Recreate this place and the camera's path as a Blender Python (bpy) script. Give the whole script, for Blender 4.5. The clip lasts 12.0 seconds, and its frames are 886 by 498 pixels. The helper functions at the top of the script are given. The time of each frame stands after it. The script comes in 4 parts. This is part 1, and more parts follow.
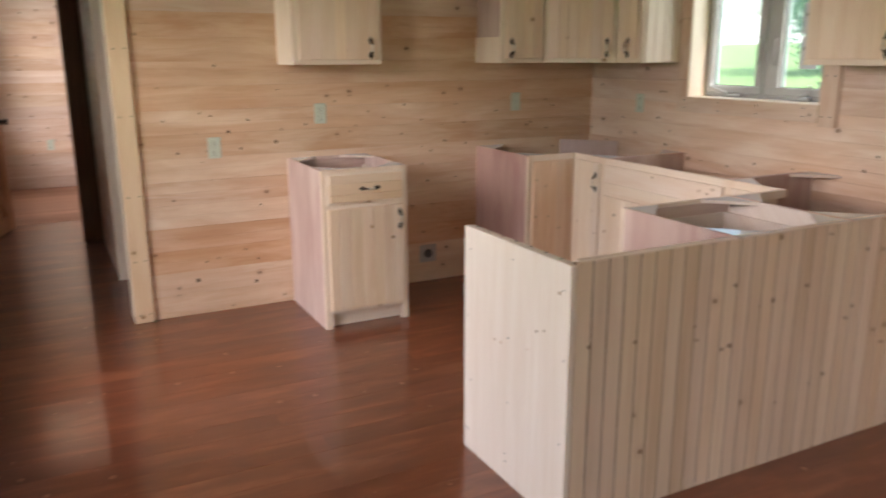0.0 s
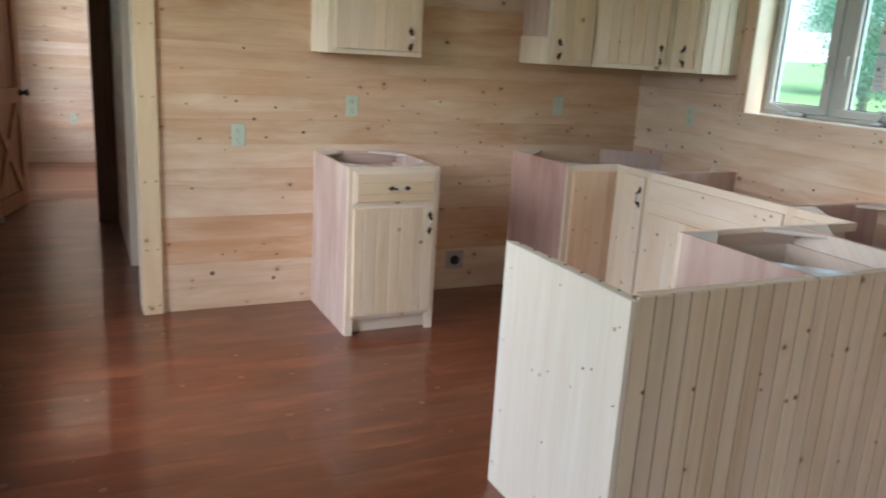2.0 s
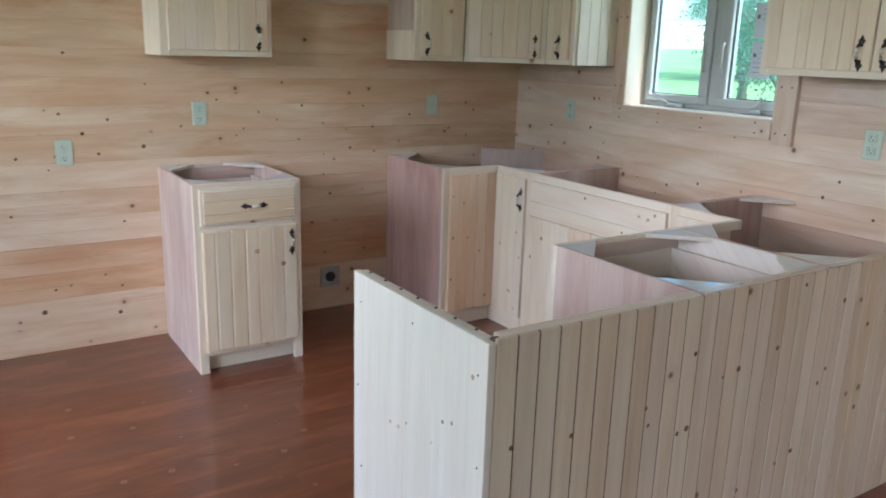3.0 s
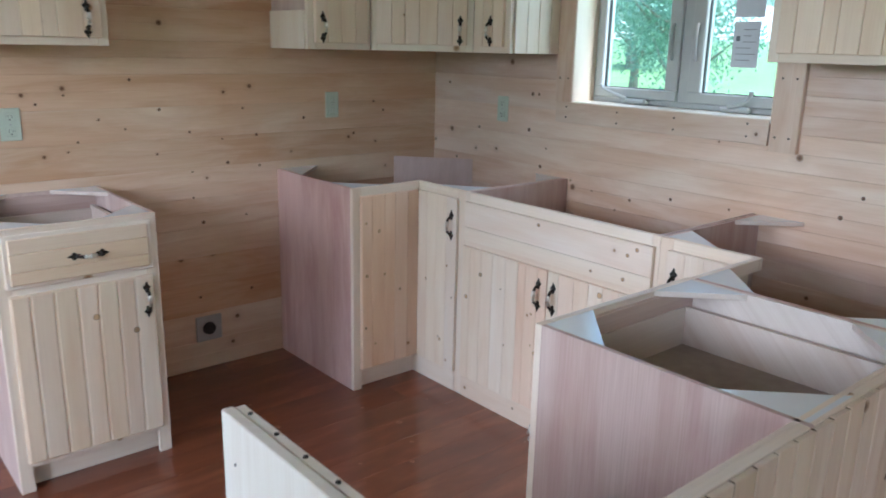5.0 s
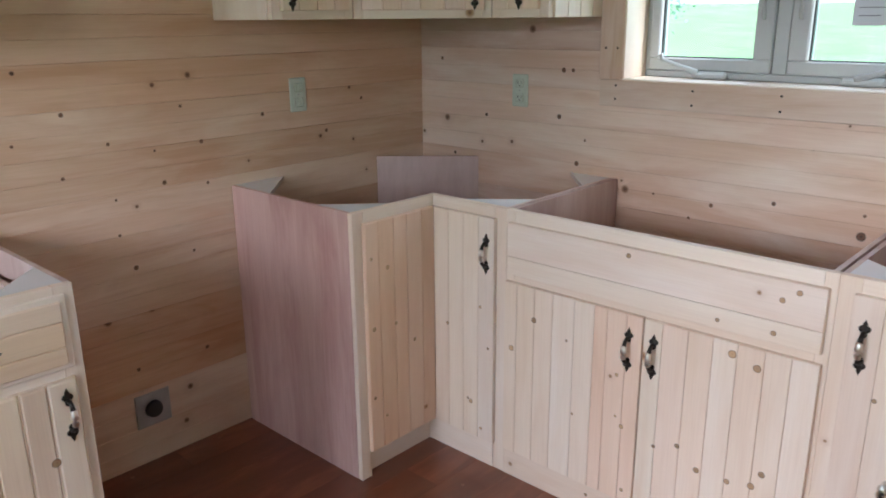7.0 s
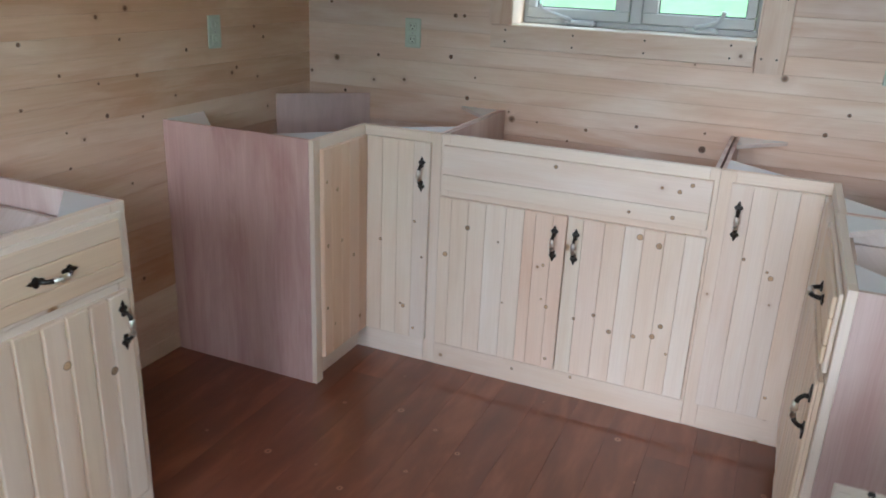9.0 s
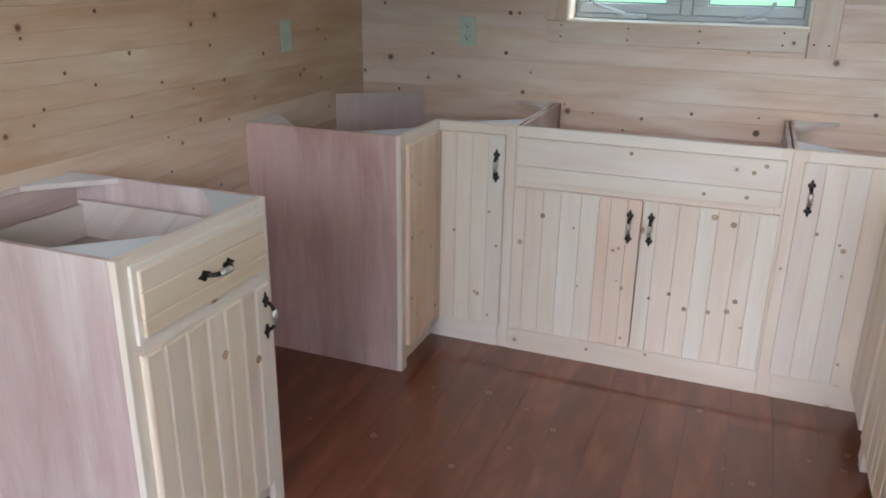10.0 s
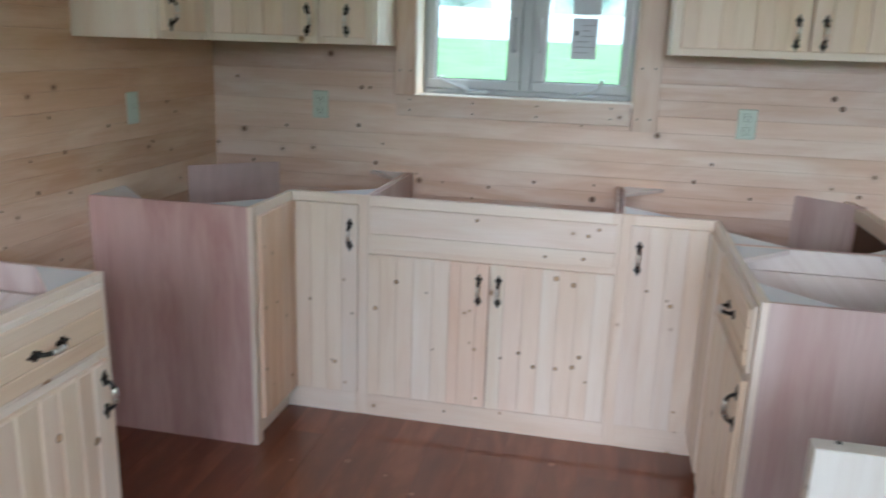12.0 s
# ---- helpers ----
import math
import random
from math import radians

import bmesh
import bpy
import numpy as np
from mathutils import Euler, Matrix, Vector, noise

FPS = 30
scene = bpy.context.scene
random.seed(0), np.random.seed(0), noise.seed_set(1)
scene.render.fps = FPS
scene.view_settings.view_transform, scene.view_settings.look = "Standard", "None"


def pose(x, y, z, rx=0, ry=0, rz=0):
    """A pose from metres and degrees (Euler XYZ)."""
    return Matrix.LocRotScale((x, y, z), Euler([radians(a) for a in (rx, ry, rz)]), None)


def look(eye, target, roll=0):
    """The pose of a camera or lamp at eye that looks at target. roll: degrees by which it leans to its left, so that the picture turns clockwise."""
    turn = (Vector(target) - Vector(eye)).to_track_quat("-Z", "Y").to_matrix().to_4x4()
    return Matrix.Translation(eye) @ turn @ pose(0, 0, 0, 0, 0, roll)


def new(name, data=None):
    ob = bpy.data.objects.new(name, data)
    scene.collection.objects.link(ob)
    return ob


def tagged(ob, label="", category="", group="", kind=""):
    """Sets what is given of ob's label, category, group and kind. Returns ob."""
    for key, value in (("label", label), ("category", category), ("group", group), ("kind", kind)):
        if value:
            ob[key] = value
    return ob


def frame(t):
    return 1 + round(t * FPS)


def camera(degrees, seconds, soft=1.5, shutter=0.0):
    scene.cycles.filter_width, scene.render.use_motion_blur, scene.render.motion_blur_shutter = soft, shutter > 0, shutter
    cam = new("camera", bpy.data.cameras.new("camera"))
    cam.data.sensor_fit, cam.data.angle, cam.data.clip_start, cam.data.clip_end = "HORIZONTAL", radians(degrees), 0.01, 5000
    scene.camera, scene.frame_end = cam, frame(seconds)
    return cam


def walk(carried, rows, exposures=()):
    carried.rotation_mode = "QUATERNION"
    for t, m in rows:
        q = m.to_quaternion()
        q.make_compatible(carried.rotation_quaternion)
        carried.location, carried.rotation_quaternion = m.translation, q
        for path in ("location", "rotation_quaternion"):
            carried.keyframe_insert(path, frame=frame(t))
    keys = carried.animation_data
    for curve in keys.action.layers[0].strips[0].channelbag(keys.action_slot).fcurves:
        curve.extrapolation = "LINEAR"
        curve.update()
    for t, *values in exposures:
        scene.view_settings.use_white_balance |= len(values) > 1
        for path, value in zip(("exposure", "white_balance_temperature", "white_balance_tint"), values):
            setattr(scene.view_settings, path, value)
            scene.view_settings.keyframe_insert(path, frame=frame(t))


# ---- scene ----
cam = camera(59.3, 12.0, soft=1.8, shutter=0.4)
PATH = [
    (0, (0.308, 0.339, 1.465), (1.196, 2.063, 0.979), -0.2),
    (0.5, (0.274, 0.377, 1.462), (0.91, 2.207, 0.966), 0.6),
    (1, (0.265, 0.423, 1.462), (0.849, 2.273, 0.977), 1.4),
    (1.5, (0.292, 0.514, 1.465), (0.97, 2.334, 0.986), 3.0),
    (2, (0.368, 0.613, 1.457), (1.217, 2.354, 0.962), 3.4),
    (2.5, (0.575, 0.756, 1.449), (1.571, 2.42, 0.96), 2.3),
    (3, (0.707, 0.858, 1.466), (1.76, 2.484, 0.972), 1.7),
    (3.2, (0.748, 0.935, 1.453), (1.841, 2.535, 0.96), 1.8),
    (5, (1.156, 1.645, 1.44), (2.415, 3.114, 0.932), 1.3),
    (5.5, (1.221, 1.848, 1.43), (2.584, 3.221, 0.924), 2.1),
    (6, (1.254, 2.068, 1.422), (2.653, 3.397, 0.897), 1.9),
    (6.5, (1.341, 2.271, 1.413), (2.702, 3.622, 0.844), 0.4),
    (7, (1.457, 2.546, 1.416), (2.865, 3.847, 0.843), -0.5),
    (7.5, (1.437, 2.721, 1.393), (2.989, 3.784, 0.714), 1.3),
    (7.7, (1.377, 2.766, 1.38), (2.981, 3.716, 0.661), 2.2),
    (9.3, (0.69, 2.927, 1.402), (2.438, 3.626, 0.730), 1.9),
    (9.5, (0.637, 3.003, 1.400), (2.394, 3.676, 0.724), 1.5),
    (10, (0.548, 3.146, 1.395), (2.302, 3.83, 0.721), 0.8),
    (10.5, (0.526, 3.168, 1.4), (2.277, 3.892, 0.759), 1.1),
    (11, (0.522, 3.178, 1.398), (2.289, 3.893, 0.791), 1.3),
    (11.5, (0.509, 3.151, 1.403), (2.322, 3.78, 0.838), 1.8),
    (12, (0.515, 3.069, 1.417), (2.411, 3.458, 0.912), 1.9),
]
# stops, kelvin and tint of the clip's own camera
EXPOSURES = [
    (0.0, 2.33, 7750, 31), (0.5, 2.33, 7400, 26), (1.0, 2.34, 7150, 24), (2.0, 2.34, 6600, 17), (2.7, 2.36, 6000, 15),
    (5.0, 2.41, 5800, 18), (6.0, 2.43, 5900, 19), (7.2, 2.40, 6300, 24), (9.5, 2.25, 5950, 17), (10.5, 2.28, 5950, 17), (11.4, 2.30, 5900, 17), (12.0, 2.22, 5950, 18),
]
walk(cam, [(t, look(eye, target, roll)) for t, eye, target, roll in PATH], EXPOSURES)

# ---- plan, in metres ----
N_WALL, E_WALL, W_WALL, S_WALL, FAR_WALL = 4.82, 3.80, -0.26, -2.60, 10.20
CEILING = 2.45
HALL_E, DOOR_WALL = 0.68, 7.10
PITCH = 0.13                      # cover width of a wall board
TOP = 0.876                       # top of the base cabinets
UPPER_Z0, UPPER_Z1 = 1.41, 2.17

# ---- world and lights ----
world = bpy.data.worlds.new("world")
scene.world = world
world.use_nodes = True
wn = world.node_tree
sky = wn.nodes.new("ShaderNodeTexSky")
sky.sky_type, sky.sun_disc = "NISHITA", False
sky.sun_elevation, sky.sun_rotation = radians(59), radians(167)
sky.air_density, sky.dust_density = 1.0, 3.0
wn.links.new(sky.outputs["Color"], wn.nodes["Background"].inputs["Color"])
wn.nodes["Background"].inputs["Strength"].default_value = 0.15


def lamp(name, kind, energy, colour, m, size=None):
    data = bpy.data.lights.new(name, kind)
    data.energy, data.color = energy, colour
    if size:
        data.shape, data.size, data.size_y = "RECTANGLE", size[0], size[1]
    ob = new(name, data)
    ob.matrix_world = m
    return ob


sun = lamp("sun", "SUN", 1.5, (1.0, 0.96, 0.9), look((0, 0, 0), (-0.12, 0.50, -0.86)))
sun.data.angle = radians(12)
DAY = (0.90, 0.96, 1.0)
# light of the sky, falling in through the window openings from above
for y, size, power, aim in ((2.48, (1.9, 2.0), 46, (3.2, 3.10, 0.5)), (4.50, (1.2, 2.0), 55, (3.2, 3.40, 0.4)), (-1.10, (2.8, 2.2), 86, (1.6, 3.0, 0.7))):
    lamp("window_light", "AREA", power, DAY, look((-3.60, y, 2.75), aim), size)
lamp("window_light", "AREA", 4, DAY, look((4.35, 3.43, 2.20), (3.30, 3.43, 0.85)), (0.9, 0.9))
lamp("window_light", "AREA", 18, DAY, look((-0.75, 8.9, 1.55), (2.4, 9.4, 1.1)), (1.2, 1.4))

# ---- materials ----


class Nodes:
    """A material's node tree with short ways to add and join nodes."""

    def __init__(self, name):
        self.mat = bpy.data.materials.new(name)
        self.mat.use_nodes = True
        self.tree = self.mat.node_tree
        self.bsdf = self.tree.nodes["Principled BSDF"]

    def add(self, kind, **values):
        node = self.tree.nodes.new(kind)
        for key, value in values.items():
            node.inputs[key].default_value = value
        return node

    def join(self, out, into):
        self.tree.links.new(out, into)

    def maths(self, op, a, b=None, c=None):
        node = self.tree.nodes.new("ShaderNodeMath")
        node.operation = op
        for i, v in enumerate((a, b, c)):
            if v is None:
                continue
            if isinstance(v, (int, float)):
                node.inputs[i].default_value = v
            else:
                self.join(v, node.inputs[i])
        return node.outputs[0]

    def ramp(self, fac, stops):
        node = self.tree.nodes.new("ShaderNodeValToRGB")
        els = node.color_ramp.elements
        while len(els) < len(stops):
            els.new(0.5)
        for el, (p, col) in zip(els, stops):
            el.position = p
            el.color = (*col, 1) if len(col) == 3 else col
        self.join(fac, node.inputs[0])
        return node.outputs[0]

    def mix(self, kind, fac, a, b):
        node = self.tree.nodes.new("ShaderNodeMix")
        node.data_type, node.blend_type = "RGBA", kind
        for v, i in ((fac, 0), (a, 6), (b, 7)):
            if isinstance(v, (int, float)):
                node.inputs[i].default_value = v
            elif isinstance(v, tuple):
                node.inputs[i].default_value = (*v, 1)
            else:
                self.join(v, node.inputs[i])
        return node.outputs[2]

    def bump(self, height, strength, distance=0.001):
        node = self.add("ShaderNodeBump", Strength=strength, Distance=distance)
        self.join(height, node.inputs["Height"])
        self.join(node.outputs[0], self.bsdf.inputs["Normal"])


def wood(name, axis, low, high, deep, knots=0.5, knot=(0.10, 0.045, 0.022), rough=0.55, coat=0.0, grain=0.5, knot_scale=6.5, tinted=True, bump=0.25, spread=0.25, freq=24.0, detail=5.0, hairs=0.22, tan=None, big=1.0, stretch=1.4, cast=None):
    """Sawn softwood with its grain along one local axis; every piece takes its own stretch of it."""
    n = Nodes(name)
    co = n.add("ShaderNodeTexCoord")
    info = n.add("ShaderNodeObjectInfo")
    split = n.add("ShaderNodeSeparateXYZ")
    n.join(co.outputs["Object"], split.inputs[0])
    axes = list(split.outputs)
    along = axes.pop("XYZ".index(axis))
    across = n.maths("ADD", axes[0], axes[1])
    shift = n.maths("MULTIPLY", info.outputs["Random"], 83.0)
    u = n.maths("ADD", along, shift)
    v = n.maths("ADD", across, n.maths("MULTIPLY", shift, 1.7))
    flat = n.add("ShaderNodeCombineXYZ")
    n.join(u, flat.inputs[0])
    n.join(v, flat.inputs[1])
    # knots
    vor = n.add("ShaderNodeTexVoronoi", Scale=knot_scale)
    vor.voronoi_dimensions = "2D"
    n.join(flat.outputs[0], vor.inputs["Vector"])
    pick = n.add("ShaderNodeSeparateColor")
    n.join(vor.outputs["Color"], pick.inputs[0])
    there = n.maths("LESS_THAN", pick.outputs[0], knots)
    size = n.maths("MULTIPLY_ADD", n.maths("POWER", pick.outputs[1], 1.6), 0.058 * big * knot_scale / 6.5, 0.030 * knot_scale / 6.5)
    near = n.maths("DIVIDE", vor.outputs["Distance"], size)
    core = n.maths("MULTIPLY", there, n.ramp(near, [(0.0, (1, 1, 1)), (0.55, (0.9, 0.9, 0.9)), (1.0, (0, 0, 0))]))
    ring = n.maths("MULTIPLY", there, n.ramp(n.maths("MULTIPLY", near, 0.33), [(0.0, (1, 1, 1)), (0.35, (0.6, 0.6, 0.6)), (1.0, (0, 0, 0))]))
    # grain, bent round the knots
    bent = n.maths("MULTIPLY_ADD", ring, 0.012, v)
    fine = n.add("ShaderNodeCombineXYZ")
    n.join(n.maths("MULTIPLY", u, stretch), fine.inputs[0])
    n.join(n.maths("MULTIPLY", bent, freq), fine.inputs[1])
    streak = n.add("ShaderNodeTexNoise", Scale=1.0, Detail=detail, Roughness=0.58, Distortion=0.4)
    n.join(fine.outputs[0], streak.inputs["Vector"])
    fine2 = n.add("ShaderNodeCombineXYZ")
    n.join(n.maths("MULTIPLY", u, 5.0), fine2.inputs[0])
    n.join(n.maths("MULTIPLY", bent, 260.0), fine2.inputs[1])
    hair = n.add("ShaderNodeTexNoise", Scale=1.0, Detail=3.0, Roughness=0.6)
    n.join(fine2.outputs[0], hair.inputs["Vector"])
    cloud = n.add("ShaderNodeTexNoise", Scale=1.0, Detail=3.0, Roughness=0.5)
    wide = n.add("ShaderNodeCombineXYZ")
    n.join(n.maths("MULTIPLY", u, 1.1), wide.inputs[0])
    n.join(n.maths("MULTIPLY", v, 9.0), wide.inputs[1])
    n.join(wide.outputs[0], cloud.inputs["Vector"])
    tone = n.maths("ADD", n.maths("MULTIPLY", streak.outputs["Fac"], 0.62), n.maths("MULTIPLY", cloud.outputs["Fac"], 0.38))
    tone = n.maths("ADD", tone, n.maths("MULTIPLY_ADD", info.outputs["Random"], spread, -0.5 * spread))
    colour = n.ramp(tone, [(0.5 - 0.5 * grain, deep), (0.5, low), (0.5 + 0.42 * grain, high)])
    if cast:
        # broad veneer bands of a second tone
        band = n.add("ShaderNodeCombineXYZ")
        n.join(n.maths("MULTIPLY", u, 1.5), band.inputs[0])
        n.join(n.maths("MULTIPLY_ADD", streak.outputs["Fac"], 0.5, n.maths("MULTIPLY", v, 7.0)), band.inputs[1])
        veil = n.add("ShaderNodeTexNoise", Scale=1.0, Detail=4.0, Roughness=0.62, Distortion=0.6)
        n.join(band.outputs[0], veil.inputs["Vector"])
        colour = n.mix("MIX", n.ramp(veil.outputs["Fac"], [(0.44, (0, 0, 0)), (0.72, (0.75, 0.75, 0.75))]), colour, cast)
    colour = n.mix("MULTIPLY", hairs, colour, n.ramp(hair.outputs["Fac"], [(0.3, (0.72, 0.66, 0.6)), (0.6, (1, 1, 1))]))
    colour = n.mix("MIX", n.maths("MULTIPLY", ring, 0.32), colour, tuple(0.55 * a + 0.45 * b for a, b in zip(deep, knot)))
    heart = n.mix("MIX", n.ramp(near, [(0.15, (0, 0, 0)), (0.5, (1, 1, 1)), (0.72, (0.9, 0.9, 0.9)), (0.95, (0.25, 0.25, 0.25))]), knot, tan or knot)
    colour = n.mix("MIX", core, colour, heart)
    if tinted:
        colour = n.mix("MULTIPLY", 1.0, colour, info.outputs["Color"])
    n.join(colour, n.bsdf.inputs["Base Color"])
    n.join(n.maths("MULTIPLY_ADD", hair.outputs["Fac"], 0.16, rough - 0.08), n.bsdf.inputs["Roughness"])
    n.bsdf.inputs["Coat Weight"].default_value = coat
    n.bsdf.inputs["Coat Roughness"].default_value = 0.085
    n.bump(n.maths("ADD", n.maths("MULTIPLY", hair.outputs["Fac"], 0.5), n.maths("MULTIPLY_ADD", core, -0.8, streak.outputs["Fac"])), bump, 0.0012)
    return n.mat


def plain(name, colour, rough=0.5, metal=0.0, vary=0.12, scale=30.0, bump=0.1):
    n = Nodes(name)
    co = n.add("ShaderNodeTexCoord")
    noise_a = n.add("ShaderNodeTexNoise", Scale=scale, Detail=4.0)
    noise_b = n.add("ShaderNodeTexNoise", Scale=scale * 0.12, Detail=3.0)
    for t in (noise_a, noise_b):
        n.join(co.outputs["Object"], t.inputs["Vector"])
    tone = n.maths("ADD", n.maths("MULTIPLY", noise_a.outputs["Fac"], 0.5), n.maths("MULTIPLY", noise_b.outputs["Fac"], 0.5))
    n.join(n.ramp(tone, [(0.3, tuple(c * (1 - vary) for c in colour)), (0.7, tuple(min(1, c * (1 + vary)) for c in colour))]), n.bsdf.inputs["Base Color"])
    n.join(n.maths("MULTIPLY_ADD", noise_a.outputs["Fac"], 0.14, rough - 0.07), n.bsdf.inputs["Roughness"])
    n.bsdf.inputs["Metallic"].default_value = metal
    n.bump(noise_a.outputs["Fac"], bump, 0.0006)
    return n.mat


PINE_LOW, PINE_HIGH, PINE_DEEP = (0.65, 0.465, 0.348), (0.73, 0.57, 0.462), (0.56, 0.35, 0.235)
WALL_PINE = wood("wall_pine", "X", PINE_LOW, PINE_HIGH, PINE_DEEP, knots=0.26, knot=(0.09, 0.045, 0.024), tan=(0.20, 0.10, 0.05), big=1.3, rough=0.42, freq=20.0, cast=(0.80, 0.70, 0.61))
WALL_PINE_Z = wood("wall_pine_upright", "Z", PINE_LOW, PINE_HIGH, PINE_DEEP, knots=0.50, knot=(0.09, 0.045, 0.024), tan=(0.20, 0.10, 0.05), big=1.3, rough=0.42, freq=20.0, cast=(0.80, 0.70, 0.61))
CAB_LOW, CAB_HIGH, CAB_DEEP = (0.84, 0.705, 0.575), (0.88, 0.775, 0.665), (0.76, 0.58, 0.43)
PINE = {a: wood("cabinet_pine_" + a.lower(), a, CAB_LOW, CAB_HIGH, CAB_DEEP, knots=0.16, knot=(0.23, 0.11, 0.05), tan=(0.46, 0.26, 0.12), big=1.5, rough=0.5, knot_scale=5.4, spread=0.16, detail=3.5, freq=11.0, stretch=1.7, hairs=0.20) for a in "XYZ"}
PANEL_PINE = wood("panel_pine", "Z", (0.78, 0.695, 0.605), (0.83, 0.76, 0.68), (0.72, 0.60, 0.49), knots=0.08, knot=(0.2, 0.1, 0.06), rough=0.5, knot_scale=5.0)
BEAD_PINE = wood("bead_pine", "Z", (0.70, 0.55, 0.42), (0.77, 0.64, 0.51), (0.58, 0.42, 0.29), knots=0.16, knot=(0.14, 0.07, 0.04), tan=(0.27, 0.15, 0.08), big=1.3, rough=0.5)
STAINED = wood("stained_plank", "X", (0.170, 0.043, 0.017), (0.275, 0.086, 0.038), (0.105, 0.025, 0.011), knots=0.55, knot=(0.085, 0.022, 0.010), tan=(0.40, 0.17, 0.095), big=1.3, rough=0.45, coat=0.85, knot_scale=5.0, bump=0.40, spread=0.14, freq=12.0, grain=0.50, detail=5.0, hairs=0.14, stretch=3.2)
MATT_STAIN = wood("matt_stained_plank", "X", (0.30, 0.15, 0.095), (0.36, 0.19, 0.125), (0.22, 0.10, 0.06), knots=0.2, knot=(0.12, 0.05, 0.03), rough=0.6)
DOOR_PINE = wood("door_pine", "Z", (0.44, 0.20, 0.085), (0.54, 0.27, 0.12), (0.30, 0.12, 0.045), knots=0.3, rough=0.4)
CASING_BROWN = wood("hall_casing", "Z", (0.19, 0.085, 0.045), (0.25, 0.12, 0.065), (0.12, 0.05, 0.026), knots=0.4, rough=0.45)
LAUAN = wood("lauan_plywood", "Z", (0.64, 0.49, 0.435), (0.72, 0.59, 0.53), (0.52, 0.36, 0.31), knots=0.05, knot=(0.2, 0.08, 0.06), rough=0.6, grain=0.46, knot_scale=3.0, freq=14.0, stretch=1.0, cast=(0.46, 0.27, 0.235), hairs=0.40)
LAUAN_FLAT = wood("lauan_plywood_flat", "X", (0.60, 0.44, 0.38), (0.70, 0.55, 0.48), (0.46, 0.30, 0.25), knots=0.0, rough=0.6)
PLYCORE = plain("panel_edge", (0.36, 0.29, 0.25), rough=0.8, vary=0.2)
# dark brown that stands in for shade inside the half wall's grooves
GROOVE_SHADE = plain("groove_shade_brown", (0.13, 0.075, 0.045), rough=0.8, vary=0.15)
BOX_WOOD = wood("drawer_box_wood", "X", (0.70, 0.60, 0.53), (0.77, 0.68, 0.61), (0.60, 0.47, 0.39), knots=0.0, rough=0.55)
SILL = wood("sill_pine", "Y", (0.84, 0.78, 0.69), (0.87, 0.82, 0.75), (0.79, 0.70, 0.58), knots=0.1, rough=0.4)
VINYL = plain("window_vinyl", (0.47, 0.49, 0.49), rough=0.4, vary=0.04)
MELAMINE = plain("white_laminate", (0.84, 0.86, 0.88), rough=0.13, vary=0.02, bump=0.0)
PLATE = plain("cover_plate", (0.56, 0.63, 0.53), rough=0.4, vary=0.03)
BLACK = plain("black_plastic", (0.02, 0.02, 0.022), rough=0.4, vary=0.1)
STEEL = plain("grey_steel", (0.42, 0.42, 0.42), rough=0.4, metal=0.8)
ANTIQUE = plain("antique_bronze", (0.034, 0.029, 0.024), rough=0.42, metal=0.7, vary=0.25)
NICKEL = plain("worn_pewter", (0.78, 0.73, 0.65), rough=0.36, metal=1.0, vary=0.15)
SCREW = plain("screw_head", (0.05, 0.045, 0.04), rough=0.45, metal=0.6)
PAPER = plain("paper", (0.62, 0.66, 0.72), rough=0.8, vary=0.04)
INK = plain("ink", (0.16, 0.17, 0.20), rough=0.8, vary=0.05)
PLASTER = plain("ceiling_board", (0.72, 0.61, 0.49), rough=0.7, vary=0.1)
GRASS = plain("grass", (0.17, 0.27, 0.10), rough=0.9, vary=0.4, scale=3.0)
GRAVEL = plain("pale_gravel", (0.62, 0.58, 0.52), rough=0.95, vary=0.2, scale=4.0)
BARK = plain("bark", (0.24, 0.20, 0.17), rough=0.95, vary=0.3)
LEAF = plain("leaf", (0.16, 0.29, 0.21), rough=0.6, vary=0.4, scale=0.7)
LEAF.node_tree.nodes["Principled BSDF"].inputs["Transmission Weight"].default_value = 0.25


def glass_material():
    n = Nodes("window_glass")
    n.tree.nodes.remove(n.bsdf)
    clear = n.add("ShaderNodeBsdfTransparent", Color=(0.80, 0.97, 0.97, 1))
    gloss = n.add("ShaderNodeBsdfGlossy", Roughness=0.02)
    both = n.add("ShaderNodeMixShader")
    rim = n.add("ShaderNodeLayerWeight", Blend=0.5)
    n.join(n.maths("MULTIPLY_ADD", n.maths("POWER", rim.outputs["Facing"], 4.0), 0.5, 0.04), both.inputs[0])
    n.join(clear.outputs[0], both.inputs[1])
    n.join(gloss.outputs[0], both.inputs[2])
    n.join(both.outputs[0], n.tree.nodes["Material Output"].inputs["Surface"])
    return n.mat


GLASS = glass_material()


